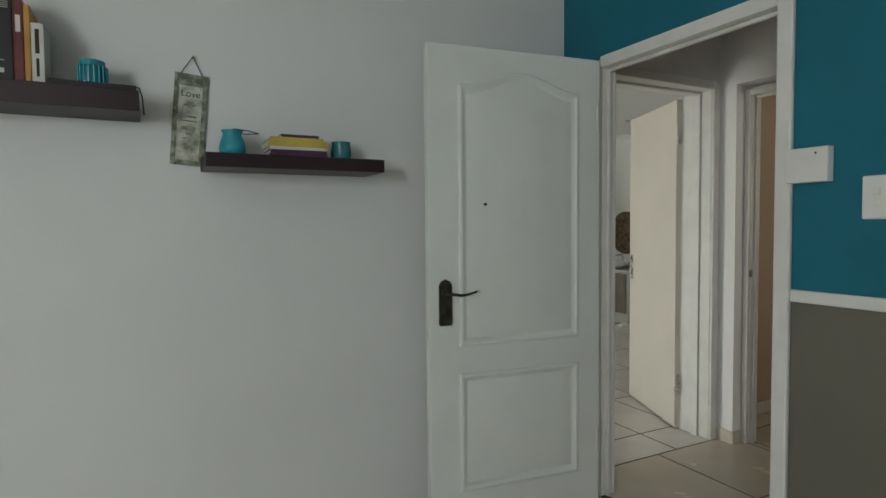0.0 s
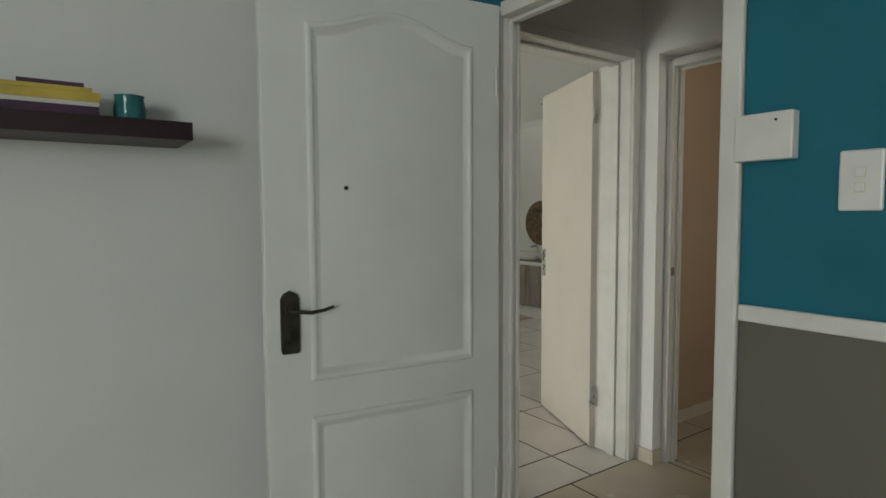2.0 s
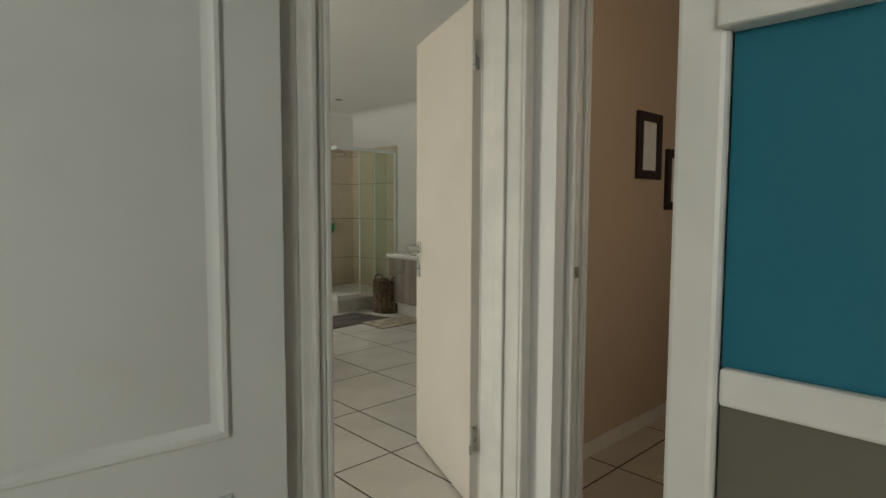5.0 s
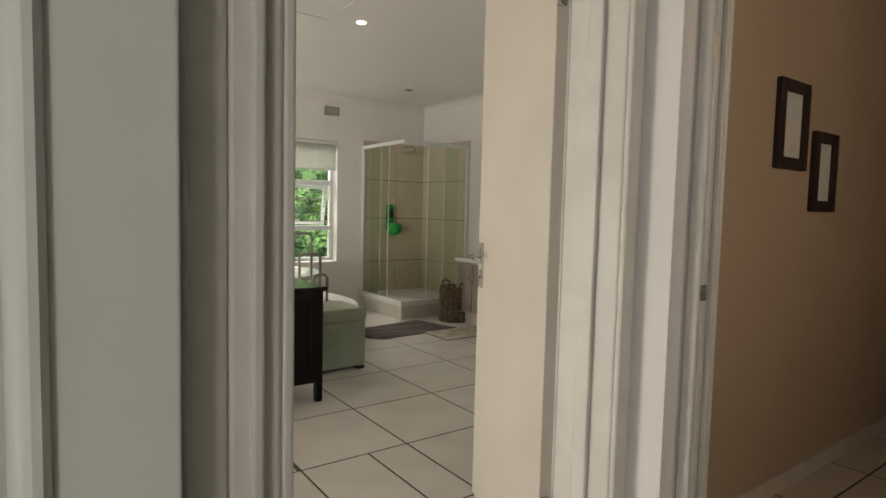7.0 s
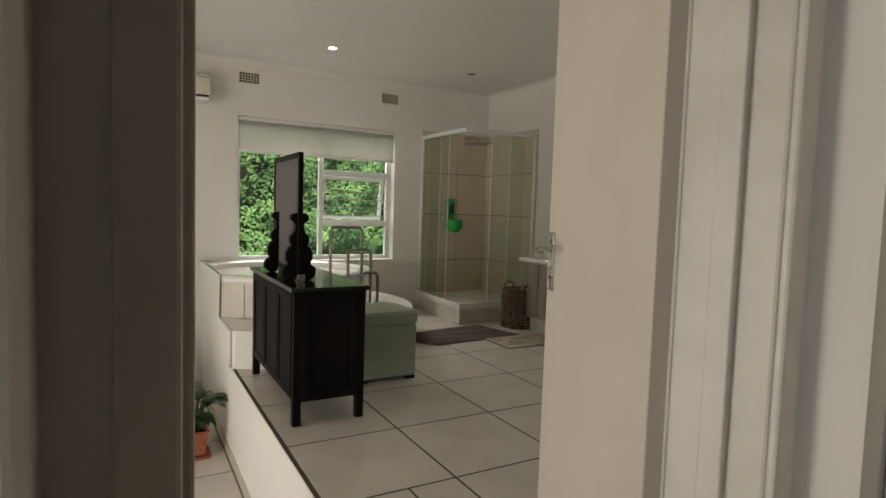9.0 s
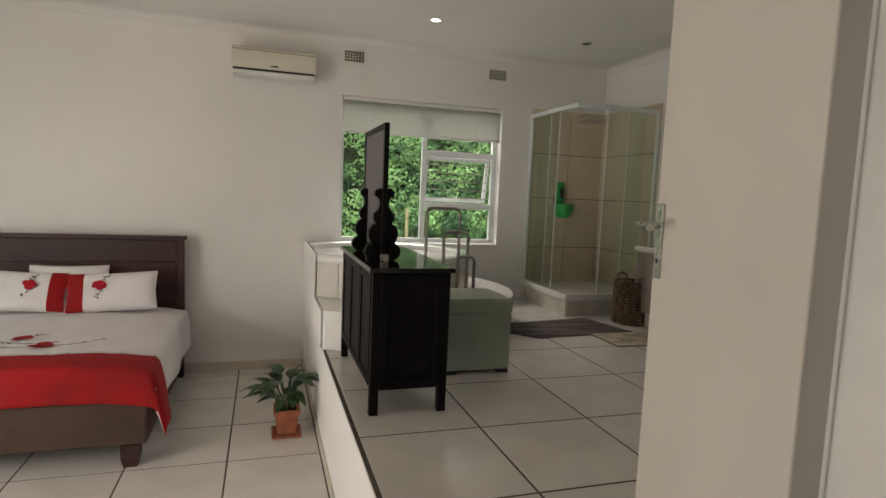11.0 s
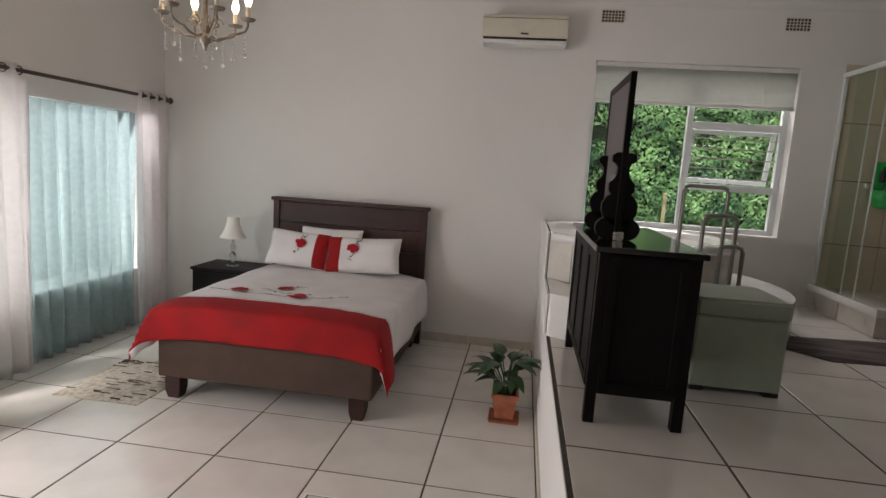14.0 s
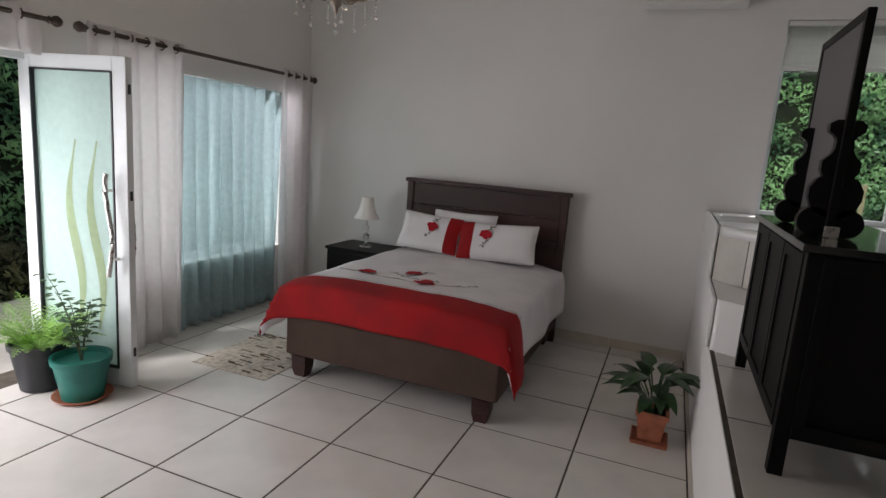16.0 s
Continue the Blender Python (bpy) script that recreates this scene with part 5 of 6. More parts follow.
rod("dark brown curtain rod with turned ends over the side window", 7.14, 9.23, 1.345)
rod("dark brown curtain rod with turned ends over the patio doorway", 5.05, 6.92, 1.345)
t = hanging("curtain", "white eyelet curtain swept aside over the patio doorway", 6.30, 6.88, 1.16, 1.385, 2.60, 4, 0.03, M_CURTAIN, 15, rings=3)
hanging("curtain", "white eyelet curtain gathered beside the patio doorway", 4.75, 5.25, LOW + 0.03, 1.385, 2.60, 4, 0.03, M_CURTAIN, 16, rings=3)

# ---- glass door to the garden ----
PL = Vector((3.045 - 2.36, 7.023 - 6.935))
t = thing("door_patio", "white aluminium door with frosted glass and wavy steel bar handles, standing open", "door", place(2.36, 6.935, LOW + 0.012, 0, 0, math.degrees(math.atan2(PL.y, PL.x))), kind="structure")
PW, PH = PL.length, 1.785
part("frame", boxes((0, -0.022, 0, 0.075, 0.022, PH), (PW - 0.085, -0.022, 0, PW, 0.022, PH), (0.075, -0.022, 0, PW - 0.085, 0.022, 0.10), (0.075, -0.022, PH - 0.075, PW - 0.085, 0.022, PH), bevel=0.004), M_PVC, t)
part("bead", boxes((0.075, -0.027, 0.10, 0.083, -0.004, PH - 0.075), (PW - 0.093, -0.027, 0.10, PW - 0.085, -0.004, PH - 0.075), (0.083, -0.027, 0.10, PW - 0.093, -0.004, 0.108), (0.083, -0.027, PH - 0.083, PW - 0.093, -0.004, PH - 0.075)), M_DARKPL, t, "dark glazing bead")
part("pane", boxes((0.075, -0.003, 0.10, PW - 0.085, 0.003, PH - 0.075)), M_FROST, t)
wave = [(0.018 * math.sin(2 * math.pi * (k / 12 - 0.1)), 0.64 + 0.55 * k / 12) for k in range(13)]
for s in (-1, 1):
    h = part("bar_handle", tube(B(), [(PW - 0.075 + x, s * 0.075, z) for x, z in wave], 0.013, 10), M_CHROME, t, "wavy brushed steel bar handle", smooth=60)
    for k in (2, 10):
        part("post", tube(B(), [(PW - 0.075 + wave[k][0], s * 0.022, wave[k][1]), (PW - 0.075 + wave[k][0], s * 0.075, wave[k][1])], 0.008, 8), M_CHROME, h)
M_FILM = sheer("pale olive film", (0.60, 0.66, 0.42), 0.45)
for x in (0.32, 0.46):
    pts = []
    for k in range(25):
        f = k / 24
        w = 0.5 * math.sin(math.pi * min(f * 1.1, 1)) * 0.05 + 0.006
        cx = x + 0.035 * math.sin(2 * math.pi * f * 1.1)
        pts.append((cx, w, 0.30 + 1.05 * f))
    bm = B()
    rows = [(bm.verts.new((cx - w, -0.0045, z)), bm.verts.new((cx + w, -0.0045, z))) for cx, w, z in pts]
    for a, b in zip(rows, rows[1:]):
        bm.faces.new((a[0], a[1], b[1], b[0]))
    part("etched_wave", bm, M_FILM, t, "pale olive etched wave with a pointed tip")
for z in (0.18, 1.05, 1.6):
    part("lock_stud", boxes((PW, -0.008, z, PW + 0.004, 0.008, z + 0.05)), M_DARKPL, t)
fr = structure("door_frame_patio", boxes((BX0 - 0.14, PDY1 - 0.045, LOW, BX0 - 0.06, PDY1, PDZ1), (BX0 - 0.14, PDY0, LOW, BX0 - 0.06, PDY0 + 0.045, PDZ1), (BX0 - 0.14, PDY0 + 0.045, PDZ1 - 0.045, BX0 - 0.06, PDY1 - 0.045, PDZ1), bevel=0.003), M_PVC, "white aluminium frame of the patio doorway")


# ---- plants ----
def leaf_blade(bm, root, aim, length, width, bend=0.4, fold=0.12, steps=6, shape=0.45):
    """A pointed leaf that starts at root, sets out along aim and bends down."""
    aim = Vector(aim).normalized()
    side = aim.cross(Vector((0, 0, 1)))
    side = side.normalized() if side.length > 0.05 else Vector((1, 0, 0))
    p, way, rows = Vector(root), aim.copy(), []
    for i in range(steps + 1):
        f = i / steps
        w = width * (math.sin(math.pi * f ** shape) ** 0.8 if 0 < f < 1 else 0.0) * 0.5 + 0.0006
        up = side.cross(way).normalized()
        rows.append((bm.verts.new(p - side * w + up * w * fold * 4), bm.verts.new(p), bm.verts.new(p + side * w + up * w * fold * 4)))
        p = p + way * (length / steps)
        way = (way + Vector((0, 0, -bend / steps))).normalized()
    for a, b in zip(rows, rows[1:]):
        bm.faces.new((a[0], a[1], b[1], b[0])), bm.faces.new((a[1], a[2], b[2], b[1]))
    return bm


def pot_plant():
    t = thing("potted_lily", "broad-leaved plant in a square terracotta pot with saucer on the tiles", "plant", place(5.755, 7.94, LOW))
    bm = B()
    for r0, r1, z0, z1 in ((0.062, 0.078, 0.02, 0.155),):
        lathe(bm, [(r0 * 1.3, z0), (r1 * 1.36, z1), (r1 * 1.36 + 0.012, z1), (r1 * 1.36 + 0.012, z1 + 0.025), (r1 * 1.25, z1 + 0.025), (r1 * 1.2, z1 - 0.01)], 0, 0, 0, 4, Matrix.Rotation(radians(45), 3, "Z"))
    part("pot", bm, M_TERRA, t)
    part("saucer", lathe(B(), [(0.125, 0), (0.135, 0.018), (0.125, 0.018), (0.118, 0.008)], 0, 0, 0, 4, Matrix.Rotation(radians(45), 3, "Z")), M_TERRA, t)
    part("soil", lathe(B(), [(0.09, 0.14), (0.09, 0.155)], 0, 0, 0, 4, Matrix.Rotation(radians(45), 3, "Z")), M_SOIL, t)
    rnd = random.Random(5)
    for k in range(28):
        a = k * 2.4 + rnd.random() * 0.5
        rise, reach = 0.06 + 0.15 * rnd.random(), 0.05 + 0.08 * rnd.random()
        if math.cos(a) > 0.2:
            reach *= 0.6
        top = Vector((reach * math.cos(a), reach * math.sin(a), 0.17 + rise))
        bm = B()
        tube(bm, [(0.02 * math.cos(a), 0.02 * math.sin(a), 0.15), (top.x * 0.5, top.y * 0.5, 0.15 + rise * 0.7), top], 0.003, 5)
        leaf_blade(bm, top, (math.cos(a), math.sin(a), 0.25 + 0.3 * rnd.random()), 0.16 + 0.07 * rnd.random(), 0.075 + 0.02 * rnd.random(), bend=1.1, fold=0.05)
        part("leaf", bm, M_LEAF, t, smooth=60)
    part("flower_stalk", tube(B(), [(0.01, 0, 0.15), (0.02, 0.01, 0.30), (0.035, 0.02, 0.40), (0.06, 0.03, 0.43), (0.085, 0.035, 0.455)], 0.004, 6, taper=0.4), M_STEM, t, "bare brown stalk", smooth=60)


pot_plant()


def round_pot(name, label, at, r0, r1, h, mat, saucer=None):
    t = thing(name, label, "plant", at)
    part("pot", lathe(B(), [(r0, 0.005), (r1, h - 0.035), (r1 + 0.01, h - 0.033), (r1 + 0.012, h), (r1 - 0.002, h), (r1 - 0.008, h - 0.03)], 0, 0, 0, 32), mat, t, smooth=40)
    part("soil", lathe(B(), [(0.001, h - 0.035), (r1 - 0.008, h - 0.035)], 0, 0, 0, 20), M_SOIL, t)
    if saucer:
        part("saucer", lathe(B(), [(r0 + 0.02, 0.0), (r0 + 0.045, 0.02), (r0 + 0.038, 0.02), (r0 + 0.015, 0.0045)], 0, 0, 0, 32), saucer, t, smooth=40)
    return t


t = round_pot("potted_rose", "small leafy rose in a teal plastic pot on a terracotta saucer", place(2.90, 6.82, LOW), 0.10, 0.135, 0.235, M_POTG, M_TERRA)
rnd = random.Random(11)
for k in range(7):
    a = k * 0.9
    tip = Vector((0.13 * math.cos(a) * rnd.random(), 0.13 * math.sin(a) * rnd.random(), 0.36 + 0.26 * rnd.random()))
    if k == 0:
        tip = Vector((-0.16, -0.06, 0.66))
    pts = [Vector((0, 0, 0.19)), Vector((tip.x * 0.3, tip.y * 0.3, 0.19 + (tip.z - 0.19) * 0.45)), Vector((tip.x * 0.65, tip.y * 0.65, 0.19 + (tip.z - 0.19) * 0.8)), tip]
    br = part("branch", tube(B(), pts, 0.003, 5, taper=0.5), M_STEM, t)
    bm = B()
    for m in range(16):
        f = 0.35 + 0.65 * m / 15
        seg = min(int(f * 3), 2)
        p = pts[seg].lerp(pts[seg + 1], f * 3 - seg)
        b = m * 2.4 + k
        leaf_blade(bm, p + Vector((0.022 * math.cos(b), 0.022 * math.sin(b), 0.004)), (math.cos(b), math.sin(b), 0.15), 0.046, 0.036, bend=0.6, fold=0.04, steps=4, shape=0.7)
    part("leaves", bm, M_LEAF if k % 2 else material("mid green leaf", (0.06, 0.14, 0.045), 0.5, vary=0.3, scale=20), br, smooth=50)

t = round_pot("potted_fern", "feathery light green fern in a charcoal plastic pot", place(2.615, 6.79, LOW), 0.10, 0.14, 0.27, M_POTB)
rnd = random.Random(12)
for k in range(72):
    a, lean = k * 2.4, 0.25 + 0.75 * rnd.random()
    L = 0.22 + 0.20 * rnd.random()
    p, way = Vector((0.05 * math.cos(a), 0.05 * math.sin(a), 0.22)), Vector((math.cos(a) * lean, math.sin(a) * lean, 1.0)).normalized()
    bm, pts = B(), []
    for m in range(15):
        pts.append(p.copy())
        f = m / 14
        sd = way.cross(Vector((0, 0, 1))).normalized() if abs(way.z) < 0.999 else Vector((1, 0, 0))
        w = 0.045 * math.sin(math.pi * (0.12 + 0.85 * f)) + 0.004
        for s in (-1, 1):
            tip = p + sd * s * w + way * w * 0.6
            bm.faces.new([bm.verts.new(q) for q in (p, p.lerp(tip, 0.5) + way * 0.004, tip, p.lerp(tip, 0.5) - way * 0.004)])
        p = p + way * (L / 14)
        way = (way + Vector((math.cos(a) * 0.05, math.sin(a) * 0.05, -0.075))).normalized()
    tube(bm, pts, 0.0015, 4)
    part("frond", bm, M_FERN, t)

# ---- rag rug ----
rug = soft_mat("rag_rug", "cream rag rug with brown strands, its end under the bed", ((3.01, 7.47), (3.575, 7.475), (3.578, 8.15), (3.01, 8.15)), M_RUGA, 0.010, "rug", LOW)
rnd = random.Random(3)
for k in range(46):
    y = 7.49 + 0.65 * k / 46
    x = 3.02
    while x < 3.55:
        l = 0.04 + 0.08 * rnd.random()
        if rnd.random() < 0.13:
            part("strand", boxes((x, y - 0.0015, LOW + 0.008, min(x + l, 3.565), y + 0.0015, LOW + 0.0165 + 0.002 * rnd.random())), M_RUGB, rug)
        x += l + 0.01 + 0.07 * rnd.random()

# ---- shelves of the study ----
def shelf(label, x0, x1, z0, z1):
    return one("wall_shelf", boxes((x0, 4.27, z0, x1, STUDY_Y - 0.001, z1), bevel=0.002), M_SHELF, label, "shelf", place(0, 0, 0), group="floating shelves in the study")


shelf("dark wenge floating shelf carrying upright books, on the pale wall", 2.55, 3.446, 1.578, 1.640)
shelf("dark wenge floating shelf carrying glass jars and stacked books", 3.628, 4.235, 1.420, 1.466)


def upright_book(label, x0, x1, h, mat, deep=0.15, marks=()):
    t = thing("book", label, "book", place(x0 + 0.028, 4.305, 1.6405), group="upright books on the shelf")
    w = x1 - x0
    part("cover", boxes((0, 0, 0, 0.003, deep, h), (w - 0.003, 0, 0, w, deep, h), (0.003, 0, 0, w - 0.003, 0.003, h), bevel=0.0008), mat, t)
    part("pages", boxes((0.0035, 0.0035, 0.003, w - 0.0035, deep - 0.004, h - 0.004)), M_PAPER, t)
    for a, b, c, d, m in marks:
        part("spine_print", boxes((a * w, -0.0006, b * h, c * w, 0.0, d * h)), m, t)


M_NAVY = material("navy book cloth", (0.02, 0.028, 0.05), 0.6, vary=0.1, scale=20)
M_BLKB = material("black book cloth", (0.012, 0.013, 0.016), 0.5, vary=0.1, scale=20)
M_MAROON = material("maroon book cover", (0.16, 0.03, 0.035), 0.5, vary=0.15, scale=12)
M_ORANGE = material("orange book cover", (0.52, 0.27, 0.06), 0.5, vary=0.1, scale=12)
M_YELL = material("yellow book cover", (0.55, 0.42, 0.08), 0.5, vary=0.1, scale=12)
M_PURP = material("purple book cover", (0.07, 0.03, 0.07), 0.5, vary=0.1, scale=12)
upright_book("navy cloth book standing on the shelf", 2.965, 3.008, 0.22, M_NAVY)
upright_book("navy hardback standing beside the black one", 3.010, 3.053, 0.235, M_NAVY)
upright_book("thick black hardback with pale spine print", 3.055, 3.108, 0.262, M_BLKB, 0.17, ((0.2, 0.78, 0.85, 0.785, M_PAPER), (0.2, 0.80, 0.85, 0.805, M_PAPER), (0.2, 0.82, 0.85, 0.825, M_PAPER), (0.2, 0.84, 0.85, 0.845, M_PAPER), (0.2, 0.86, 0.85, 0.865, M_PAPER), (0.3, 0.22, 0.6, 0.225, M_PAPER), (0.35, 0.09, 0.6, 0.14, M_PAPER)))
upright_book("dark maroon paperback with worn red spine top", 3.110, 3.133, 0.235, M_MAROON, 0.14, ((0.25, 0.6, 0.75, 0.8, M_PAPER),))
upright_book("thin orange paperback between the others", 3.135, 3.149, 0.22, M_ORANGE, 0.14)
upright_book("white paperback with dark script on its spine", 3.151, 3.181, 0.172, M_PAPER, 0.13, ((0.35, 0.12, 0.6, 0.42, M_BLKB), (0.3, 0.5, 0.65, 0.9, M_BLKB)))
t = thing("notebook", "flat black notebook with a ribbon marker at the shelf end", "notebook", place(3.215, 4.285, 1.6405))
part("cover", boxes((0, 0, 0, 0.225, 0.15, 0.016), bevel=0.003), M_BLKB, t)
part("ribbon", tube(B(), [(0.222, 0.01, 0.012), (0.232, -0.008, 0.008), (0.24, -0.02, -0.02), (0.244, -0.02, -0.075)], 0.0022, 5), M_BLKB, t, smooth=60)
t = thing("ribbed_jar", "ribbed blue glass candle jar with a pale rim", "jar", place(3.322, 4.37, 1.657))
part("body", lathe(B(), [(0.034, 0), (0.037, 0.008), (0.037, 0.06), (0.033, 0.062)], 0, 0, 0, 24), M_AQUA, t, smooth=30)
for k in range(18):
    a = 2 * math.pi * k / 18
    part("rib", tube(B(), [(0.039 * math.cos(a), 0.039 * math.sin(a), 0.003), (0.039 * math.cos(a), 0.039 * math.sin(a), 0.062)], 0.003, 5), M_TURQ, t)
part("rim", lathe(B(), [(0.036, 0.062), (0.035, 0.078), (0.031, 0.08), (0.03, 0.064)], 0, 0, 0, 24), M_TURQ, t, smooth=50)
t = thing("turquoise_jar", "round turquoise glass jar with a wire handle on the shelf", "jar", place(3.724, 4.385, 1.4665))
part("body", lathe(B(), [(0.030, 0), (0.042, 0.012), (0.044, 0.03), (0.038, 0.055), (0.03, 0.075), (0.036, 0.088), (0.034, 0.088), (0.027, 0.075), (0.035, 0.05), (0.04, 0.03), (0.03, 0.006)], 0, 0, 0, 28), M_TURQ, t, smooth=60)
part("wire_handle", tube(B(), [(-0.005, -0.03, 0.082), (0.0, -0.034, 0.09), (0.05, -0.03, 0.086), (0.088, 0.0, 0.083), (0.05, 0.03, 0.084), (0.0, 0.03, 0.082)], 0.0018, 5), M_BLKB, t, smooth=60)
t = thing("green_glass", "small sea green glass tumbler on the shelf", "glass", place(4.107, 4.385, 1.4665))
part("body", lathe(B(), [(0.028, 0), (0.036, 0.012), (0.038, 0.035), (0.033, 0.064), (0.036, 0.07), (0.033, 0.07), (0.03, 0.062), (0.034, 0.034), (0.026, 0.006)], 0, 0, 0, 28), M_GREENGL, t, smooth=60)
for z, hh, w, x, m, lab in ((0.0, 0.012, 0.20, 0.0, M_PURP, "purple paperback at the bottom of the stack"), (0.0125, 0.012, 0.195, 0.004, M_PURP, "purple and white paperback in the stack"), (0.025, 0.010, 0.20, 0.0, M_PAPER, "cream paperback in the stack"), (0.0355, 0.022, 0.205, -0.003, M_YELL, "yellow hardback in the stack"), (0.058, 0.010, 0.18, 0.006, M_YELL, "yellow paperback near the top of the stack"), (0.0685, 0.009, 0.13, 0.04, M_PURP, "small dark book on top of the stack")):
    t = thing("stacked_book", lab, "book", place(3.835 + x, 4.315, 1.4665 + z), group="stacked books on the shelf")
    part("cover", boxes((0, 0, 0, w, 0.14, 0.0012), (0, 0, hh - 0.0012, w, 0.14, hh), (0, 0, 0.0012, w, 0.0015, hh - 0.0012)), m, t)
    part("pages", boxes((0.003, 0.002, 0.0013, w - 0.002, 0.137, hh - 0.0013)), M_PAPER, t)

# ---- hanging sign ----
t = thing("hanging_sign", "narrow pale distressed tin sign with green border, hanging from a cord", "sign", place(3.596, STUDY_Y - 0.004, 1.597, 0, 4.5, 0))
M_SIGN = material("distressed tin", (0.55, 0.56, 0.47), 0.6, vary=0.25, scale=25)
M_SIGNB = material("mottled green border", (0.11, 0.13, 0.09), 0.6, vary=0.4, scale=40, second=(0.35, 0.36, 0.28))
part("plate", boxes((-0.053, -0.008, -0.157, 0.053, -0.002, 0.157), bevel=0.001), M_SIGNB, t, "mottled green tin border")
part("face", boxes((-0.037, -0.0105, -0.14, 0.037, -0.0082, 0.115)), M_SIGN, t, "pale distressed face with lettering")
font = bpy.data.curves.new("word", "FONT")
font.body, font.size, font.extrude, font.align_x = "Love", 0.032 * U, 0.0004, "CENTER"
word = new("word", font)
word.parent = t
word.matrix_basis = place(0, -0.0112, 0.078, 90, 0, 0)
for z, w, h in ((0.05, 0.02, 0.004), (0.035, 0.013, 0.004), (0.01, 0.024, 0.006), (-0.005, 0.028, 0.004), (-0.03, 0.024, 0.012), (-0.05, 0.008, 0.004), (-0.065, 0.018, 0.004), (-0.085, 0.016, 0.006), (-0.1, 0.02, 0.004)):
    part("text_line", boxes((-w, -0.0112, z - h / 2, w * 0.9, -0.0106, z + h / 2)), M_SIGNB, t)
font.materials.append(M_BLKB)
part("cord", tube(B(), [(-0.034, -0.004, 0.155), (-0.002, -0.006, 0.215), (0.002, -0.006, 0.215), (0.034, -0.004, 0.155)], 0.0014, 5), M_STEM, t)
part("nail", tube(B(), [(0, 0.002, 0.216), (0, -0.012, 0.218)], 0.003, 6), M_CHROME, t)

# ---- switch and cover box on the teal wall ----
t = thing("light_switch", "white two-rocker light switch on the teal wall", "light switch", place(TEAL, 3.153, 1.2925))
part("plate", boxes((-0.010, -0.0385, -0.060, 0, 0.0385, 0.060), bevel=0.005), M_PLASTIC, t)
for z in (0.016, -0.014):
    r = part("rocker_rim", boxes((-0.0112, -0.0095, z - 0.0105, -0.0102, 0.0095, z + 0.0105), bevel=0.0), M_CREAMPL, t)
    part("rocker", boxes((-0.0145, -0.0075, z - 0.0085, -0.0113, 0.0075, z + 0.0085), bevel=0.001), M_PLASTIC, r)
t = thing("cover_box", "white painted flat cover box joined to the door frame", "cover box", place(TEAL, 3.330, 1.395))
part("box", boxes((-0.032, -0.060, -0.051, 0, 0.064, 0.052), bevel=0.004), M_TRIM, t)
part("screw_hole", tube(B(), [(-0.0335, -0.026, 0.034), (-0.029, -0.026, 0.034)], 0.003, 8), M_DARKPL, t)

# ---- tan room ----
def picture(label, x0, x1, z0, z1):
    t = thing("picture_frame", label, "picture", place((x0 + x1) / 2, 4.60, (z0 + z1) / 2), group="dark frames in the tan room")
    w, h, f = (x1 - x0) / 2, (z1 - z0) / 2, 0.045
    part("frame", boxes((-w, -0.022, -h, -w + f, 0, h), (w - f, -0.022, -h, w, 0, h), (-w + f, -0.022, -h, w - f, 0, -h + f), (-w + f, -0.022, h - f, w - f, 0, h), bevel=0.003), M_FRAMED, t)
    part("print", boxes((-w + f, -0.008, -h + f, w - f, -0.001, h - f)), M_PAPER, t, "blank pale print")


picture("dark narrow frame round a pale print, hung higher", 7.33, 7.58, 1.322, 1.66)
picture("dark narrow frame round a pale print, hung lower", 7.655, 7.88, 1.164, 1.492)
t = thing("desk", "dark wooden desk with a raised end in the tan room", "desk", place(8.70, 3.60, 0))
part("raised_top", boxes((0, 0.40, 0.545, 0.60, 0.86, 0.575), bevel=0.004), M_WOOD, t)
for x, y in ((0, 0.80), (0.54, 0.80), (0, 0.40), (0.54, 0.40)):
    part("leg", boxes((x, y, 0, x + 0.06, y + 0.06, 0.544)), M_WOOD, t)
part("apron", boxes((0.01, 0.461, 0.36, 0.03, 0.799, 0.45)), M_WOOD, t)
part("top", boxes((0, -0.9, 0.41, 0.60, 0.399, 0.445), bevel=0.004), M_WOOD, t)
part("leg", boxes((0, -0.9, 0, 0.06, -0.84, 0.409)), M_WOOD, t)
part("leg", boxes((0.54, -0.9, 0, 0.6, -0.84, 0.409)), M_WOOD, t)
t = thing("printer", "grey and black printer with paper in its feeder on the desk", "printer", place(9.0, 4.24, 0.575))
part("body", boxes((-0.16, -0.17, 0.0, 0.16, 0.17, 0.10), bevel=0.012), M_CREAMPL, t)
part("slot", boxes((-0.1625, -0.12, 0.012, -0.158, 0.12, 0.06)), M_DARKPL, t, "dark paper tray slot")
part("feeder", boxes((0.09, -0.13, 0.10, 0.11, 0.13, 0.20), bevel=0.004), M_DARKPL, t)
part("paper", boxes((0.08, -0.105, 0.10, 0.088, 0.105, 0.25)), M_PAPER, t)

# ---- small brick mat by the vanity ----
brick_mat = structure("drain_bricks", boxes((7.97, 7.50, 0.0005, 8.55, 7.86, 0.004)), M_GROUT, "cream glazed bricks laid flush in the floor")


def lay_brick_mat():
    for j in range(5):
        for i in range(5):
            x0 = 7.972 + i * 0.125 - (0.06 if j % 2 else 0)
            a, b = max(x0, 7.972), min(x0 + 0.118, 8.548)
            part("brick", boxes((a, 7.504 + j * 0.071, 0.003, b, 7.504 + j * 0.071 + 0.064, 0.010), bevel=0.0), M_BRICK, brick_mat)


lay_brick_mat()

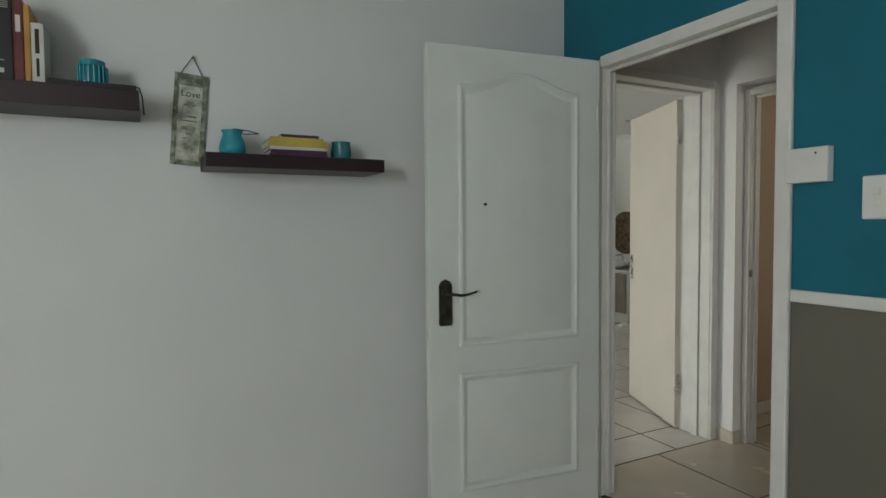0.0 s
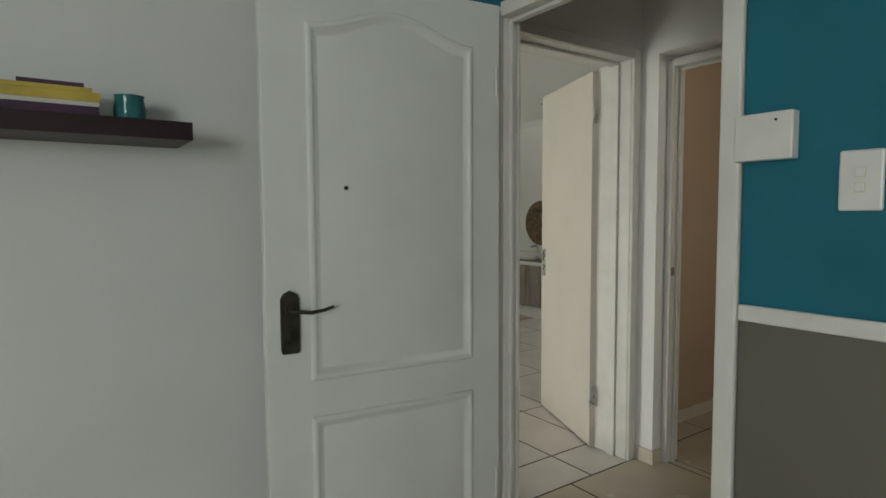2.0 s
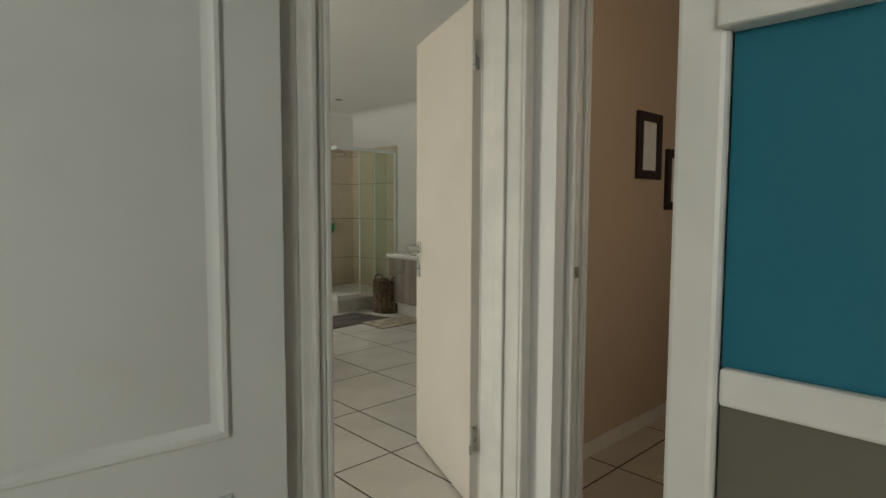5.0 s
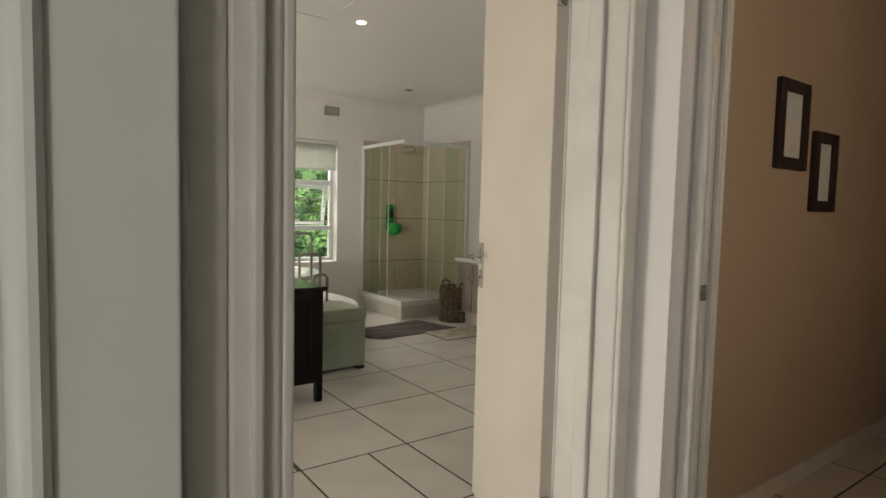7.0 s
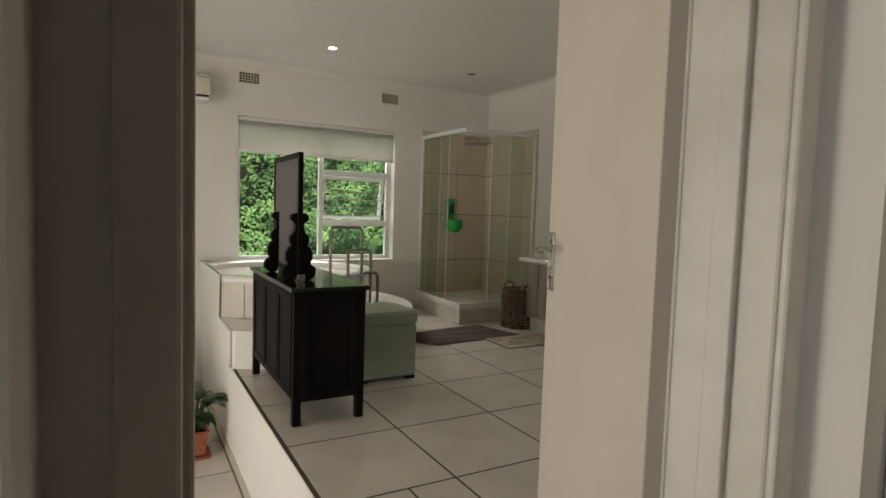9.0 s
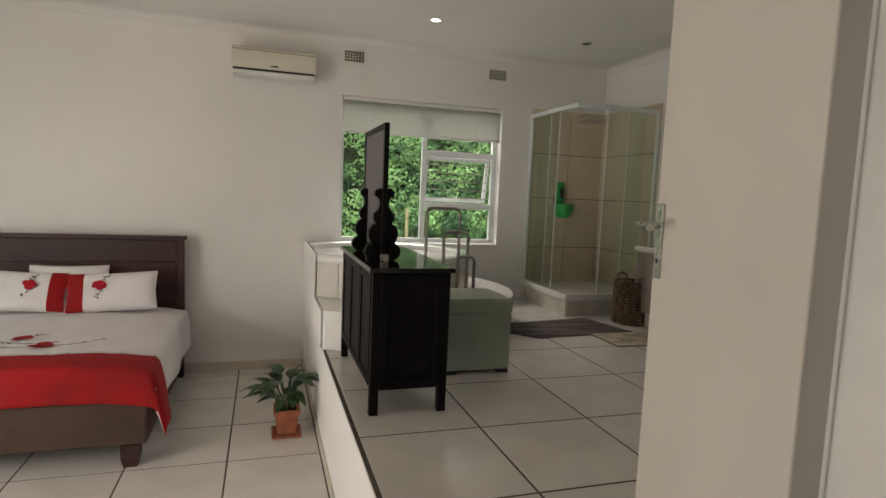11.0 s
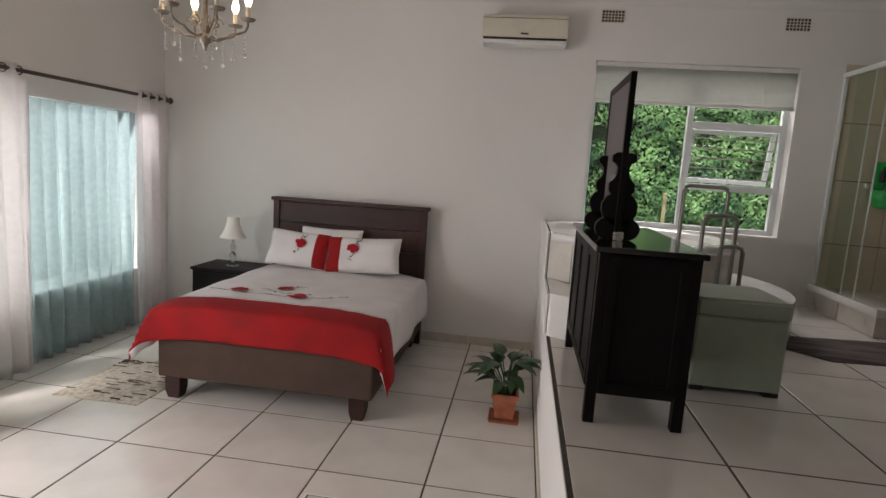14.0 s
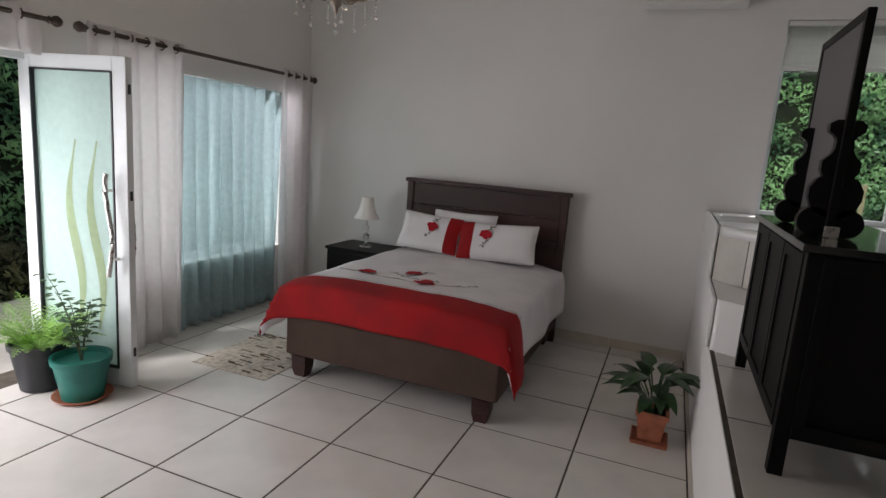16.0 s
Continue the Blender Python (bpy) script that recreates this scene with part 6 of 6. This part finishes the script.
# ---- garden ----
M_GRASS = material("lawn", (0.06, 0.10, 0.03), 0.95, vary=0.3, scale=3, bump=0.5, bump_scale=60)
M_PAVE = material("pale concrete paving", (0.48, 0.46, 0.42), 0.8, vary=0.1, scale=3, bump=0.3, bump_scale=40)
M_HEDGE = material("hedge leaf", (0.26, 0.50, 0.19), 0.38, vary=0.35, scale=3.0, second=(0.04, 0.13, 0.055))
# near-black, in place of the shade deep between the leaves
M_HEDGE_SHADE = material("hedge inner shade", (0.02, 0.035, 0.012), 0.9, vary=0.4, scale=6)
M_SHRUB = material("dry low shrub leaf", (0.16, 0.17, 0.07), 0.6, vary=0.35, scale=6)
GZ = LOW - 0.16
structure("ground", boxes((-190, BY1 + 0.24, GZ - 0.2, 200, 190, GZ), (-190, -190, GZ - 0.2, BX0 - 0.2, BY1 + 0.24, GZ)), M_GRASS, "green lawn round the house")
structure("pavement", boxes((0.9, 4.2, GZ + 0.001, BX0 - 0.2, 9.4, LOW - 0.01)), M_PAVE, "pale concrete paving outside the patio door")


def hedge(name, label, x0, y0, x1, y1, z0, z1, count, size, mat, seed, faces):
    """A clipped hedge: a rough core coloured dark as inner shade and many small leaves over the sides that faces names.
    """
    rnd = random.Random(seed)
    t = thing(name, label, "hedge", place(0, 0, 0))
    # plain box whose dark colour acts as shade behind the leaves
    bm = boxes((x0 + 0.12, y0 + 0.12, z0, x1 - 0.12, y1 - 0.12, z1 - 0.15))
    part("shade_core", bm, M_HEDGE_SHADE, t)
    verts, quads = [], []
    for _ in range(count):
        side = rnd.choice(faces)
        u, h = rnd.random(), rnd.random()
        if side == "front":
            p = Vector((x0 + (x1 - x0) * u, y0, z0 + (z1 - z0) * h))
            n = Vector((0, -1, 0))
        elif side == "east":
            p = Vector((x1, y0 + (y1 - y0) * u, z0 + (z1 - z0) * h))
            n = Vector((1, 0, 0))
        else:
            p = Vector((x0 + (x1 - x0) * u, y0 + (y1 - y0) * h, z1))
            n = Vector((0, 0, 1))
        lump = noise.noise(p * 1.3) * 0.28 + noise.noise(p * 4.5) * 0.12
        p = p + n * (lump - 0.16 * rnd.random() ** 2 * 1.5)
        d = (n + Vector((rnd.uniform(-1, 1), rnd.uniform(-1, 1), rnd.uniform(-0.3, 1.2))) * 0.9).normalized()
        a = d.orthogonal().normalized()
        b = d.cross(a)
        th = rnd.random() * 6.28
        a, b = a * math.cos(th) + b * math.sin(th), b * math.cos(th) - a * math.sin(th)
        s = size * (0.6 + 0.8 * rnd.random())
        k = len(verts)
        verts += [tuple(q * U) for q in (p - a * s, p + b * s * 0.42 + d * s * 0.12, p + a * s, p - b * s * 0.42 + d * s * 0.12)]
        quads.append((k, k + 1, k + 2, k + 3))
    mesh = bpy.data.meshes.new("foliage")
    mesh.from_pydata(verts, [], quads)
    mesh.materials.append(mat)
    ob = new("foliage", mesh)
    ob.parent = t
    tagged(ob, kind="stuff")


hedge("hedge", "tall dense green hedge behind the bath window", 4.0, 11.9, 11.5, 13.2, GZ, 3.2, 90000, 0.029, M_HEDGE, 1, ("front",))
hedge("hedge", "tall dense green hedge beyond the patio", -1.6, 2.0, -0.5, 13.5, GZ, 3.0, 40000, 0.045, M_HEDGE, 2, ("east",))
hedge("shrub", "low dry olive shrubs along the paving", -0.4, 4.0, 0.6, 9.0, GZ, -0.25, 9000, 0.035, M_SHRUB, 3, ("east", "top"))
part_post = one("garden_post", boxes((7.36, 11.38, GZ, 7.40, 11.42, 0.80), bevel=0.008), material("weathered post", (0.42, 0.38, 0.22), 0.8, vary=0.2, scale=8), "weathered pale wooden post before the hedge", "post", place(0, 0, 0))


lay_all_floors()
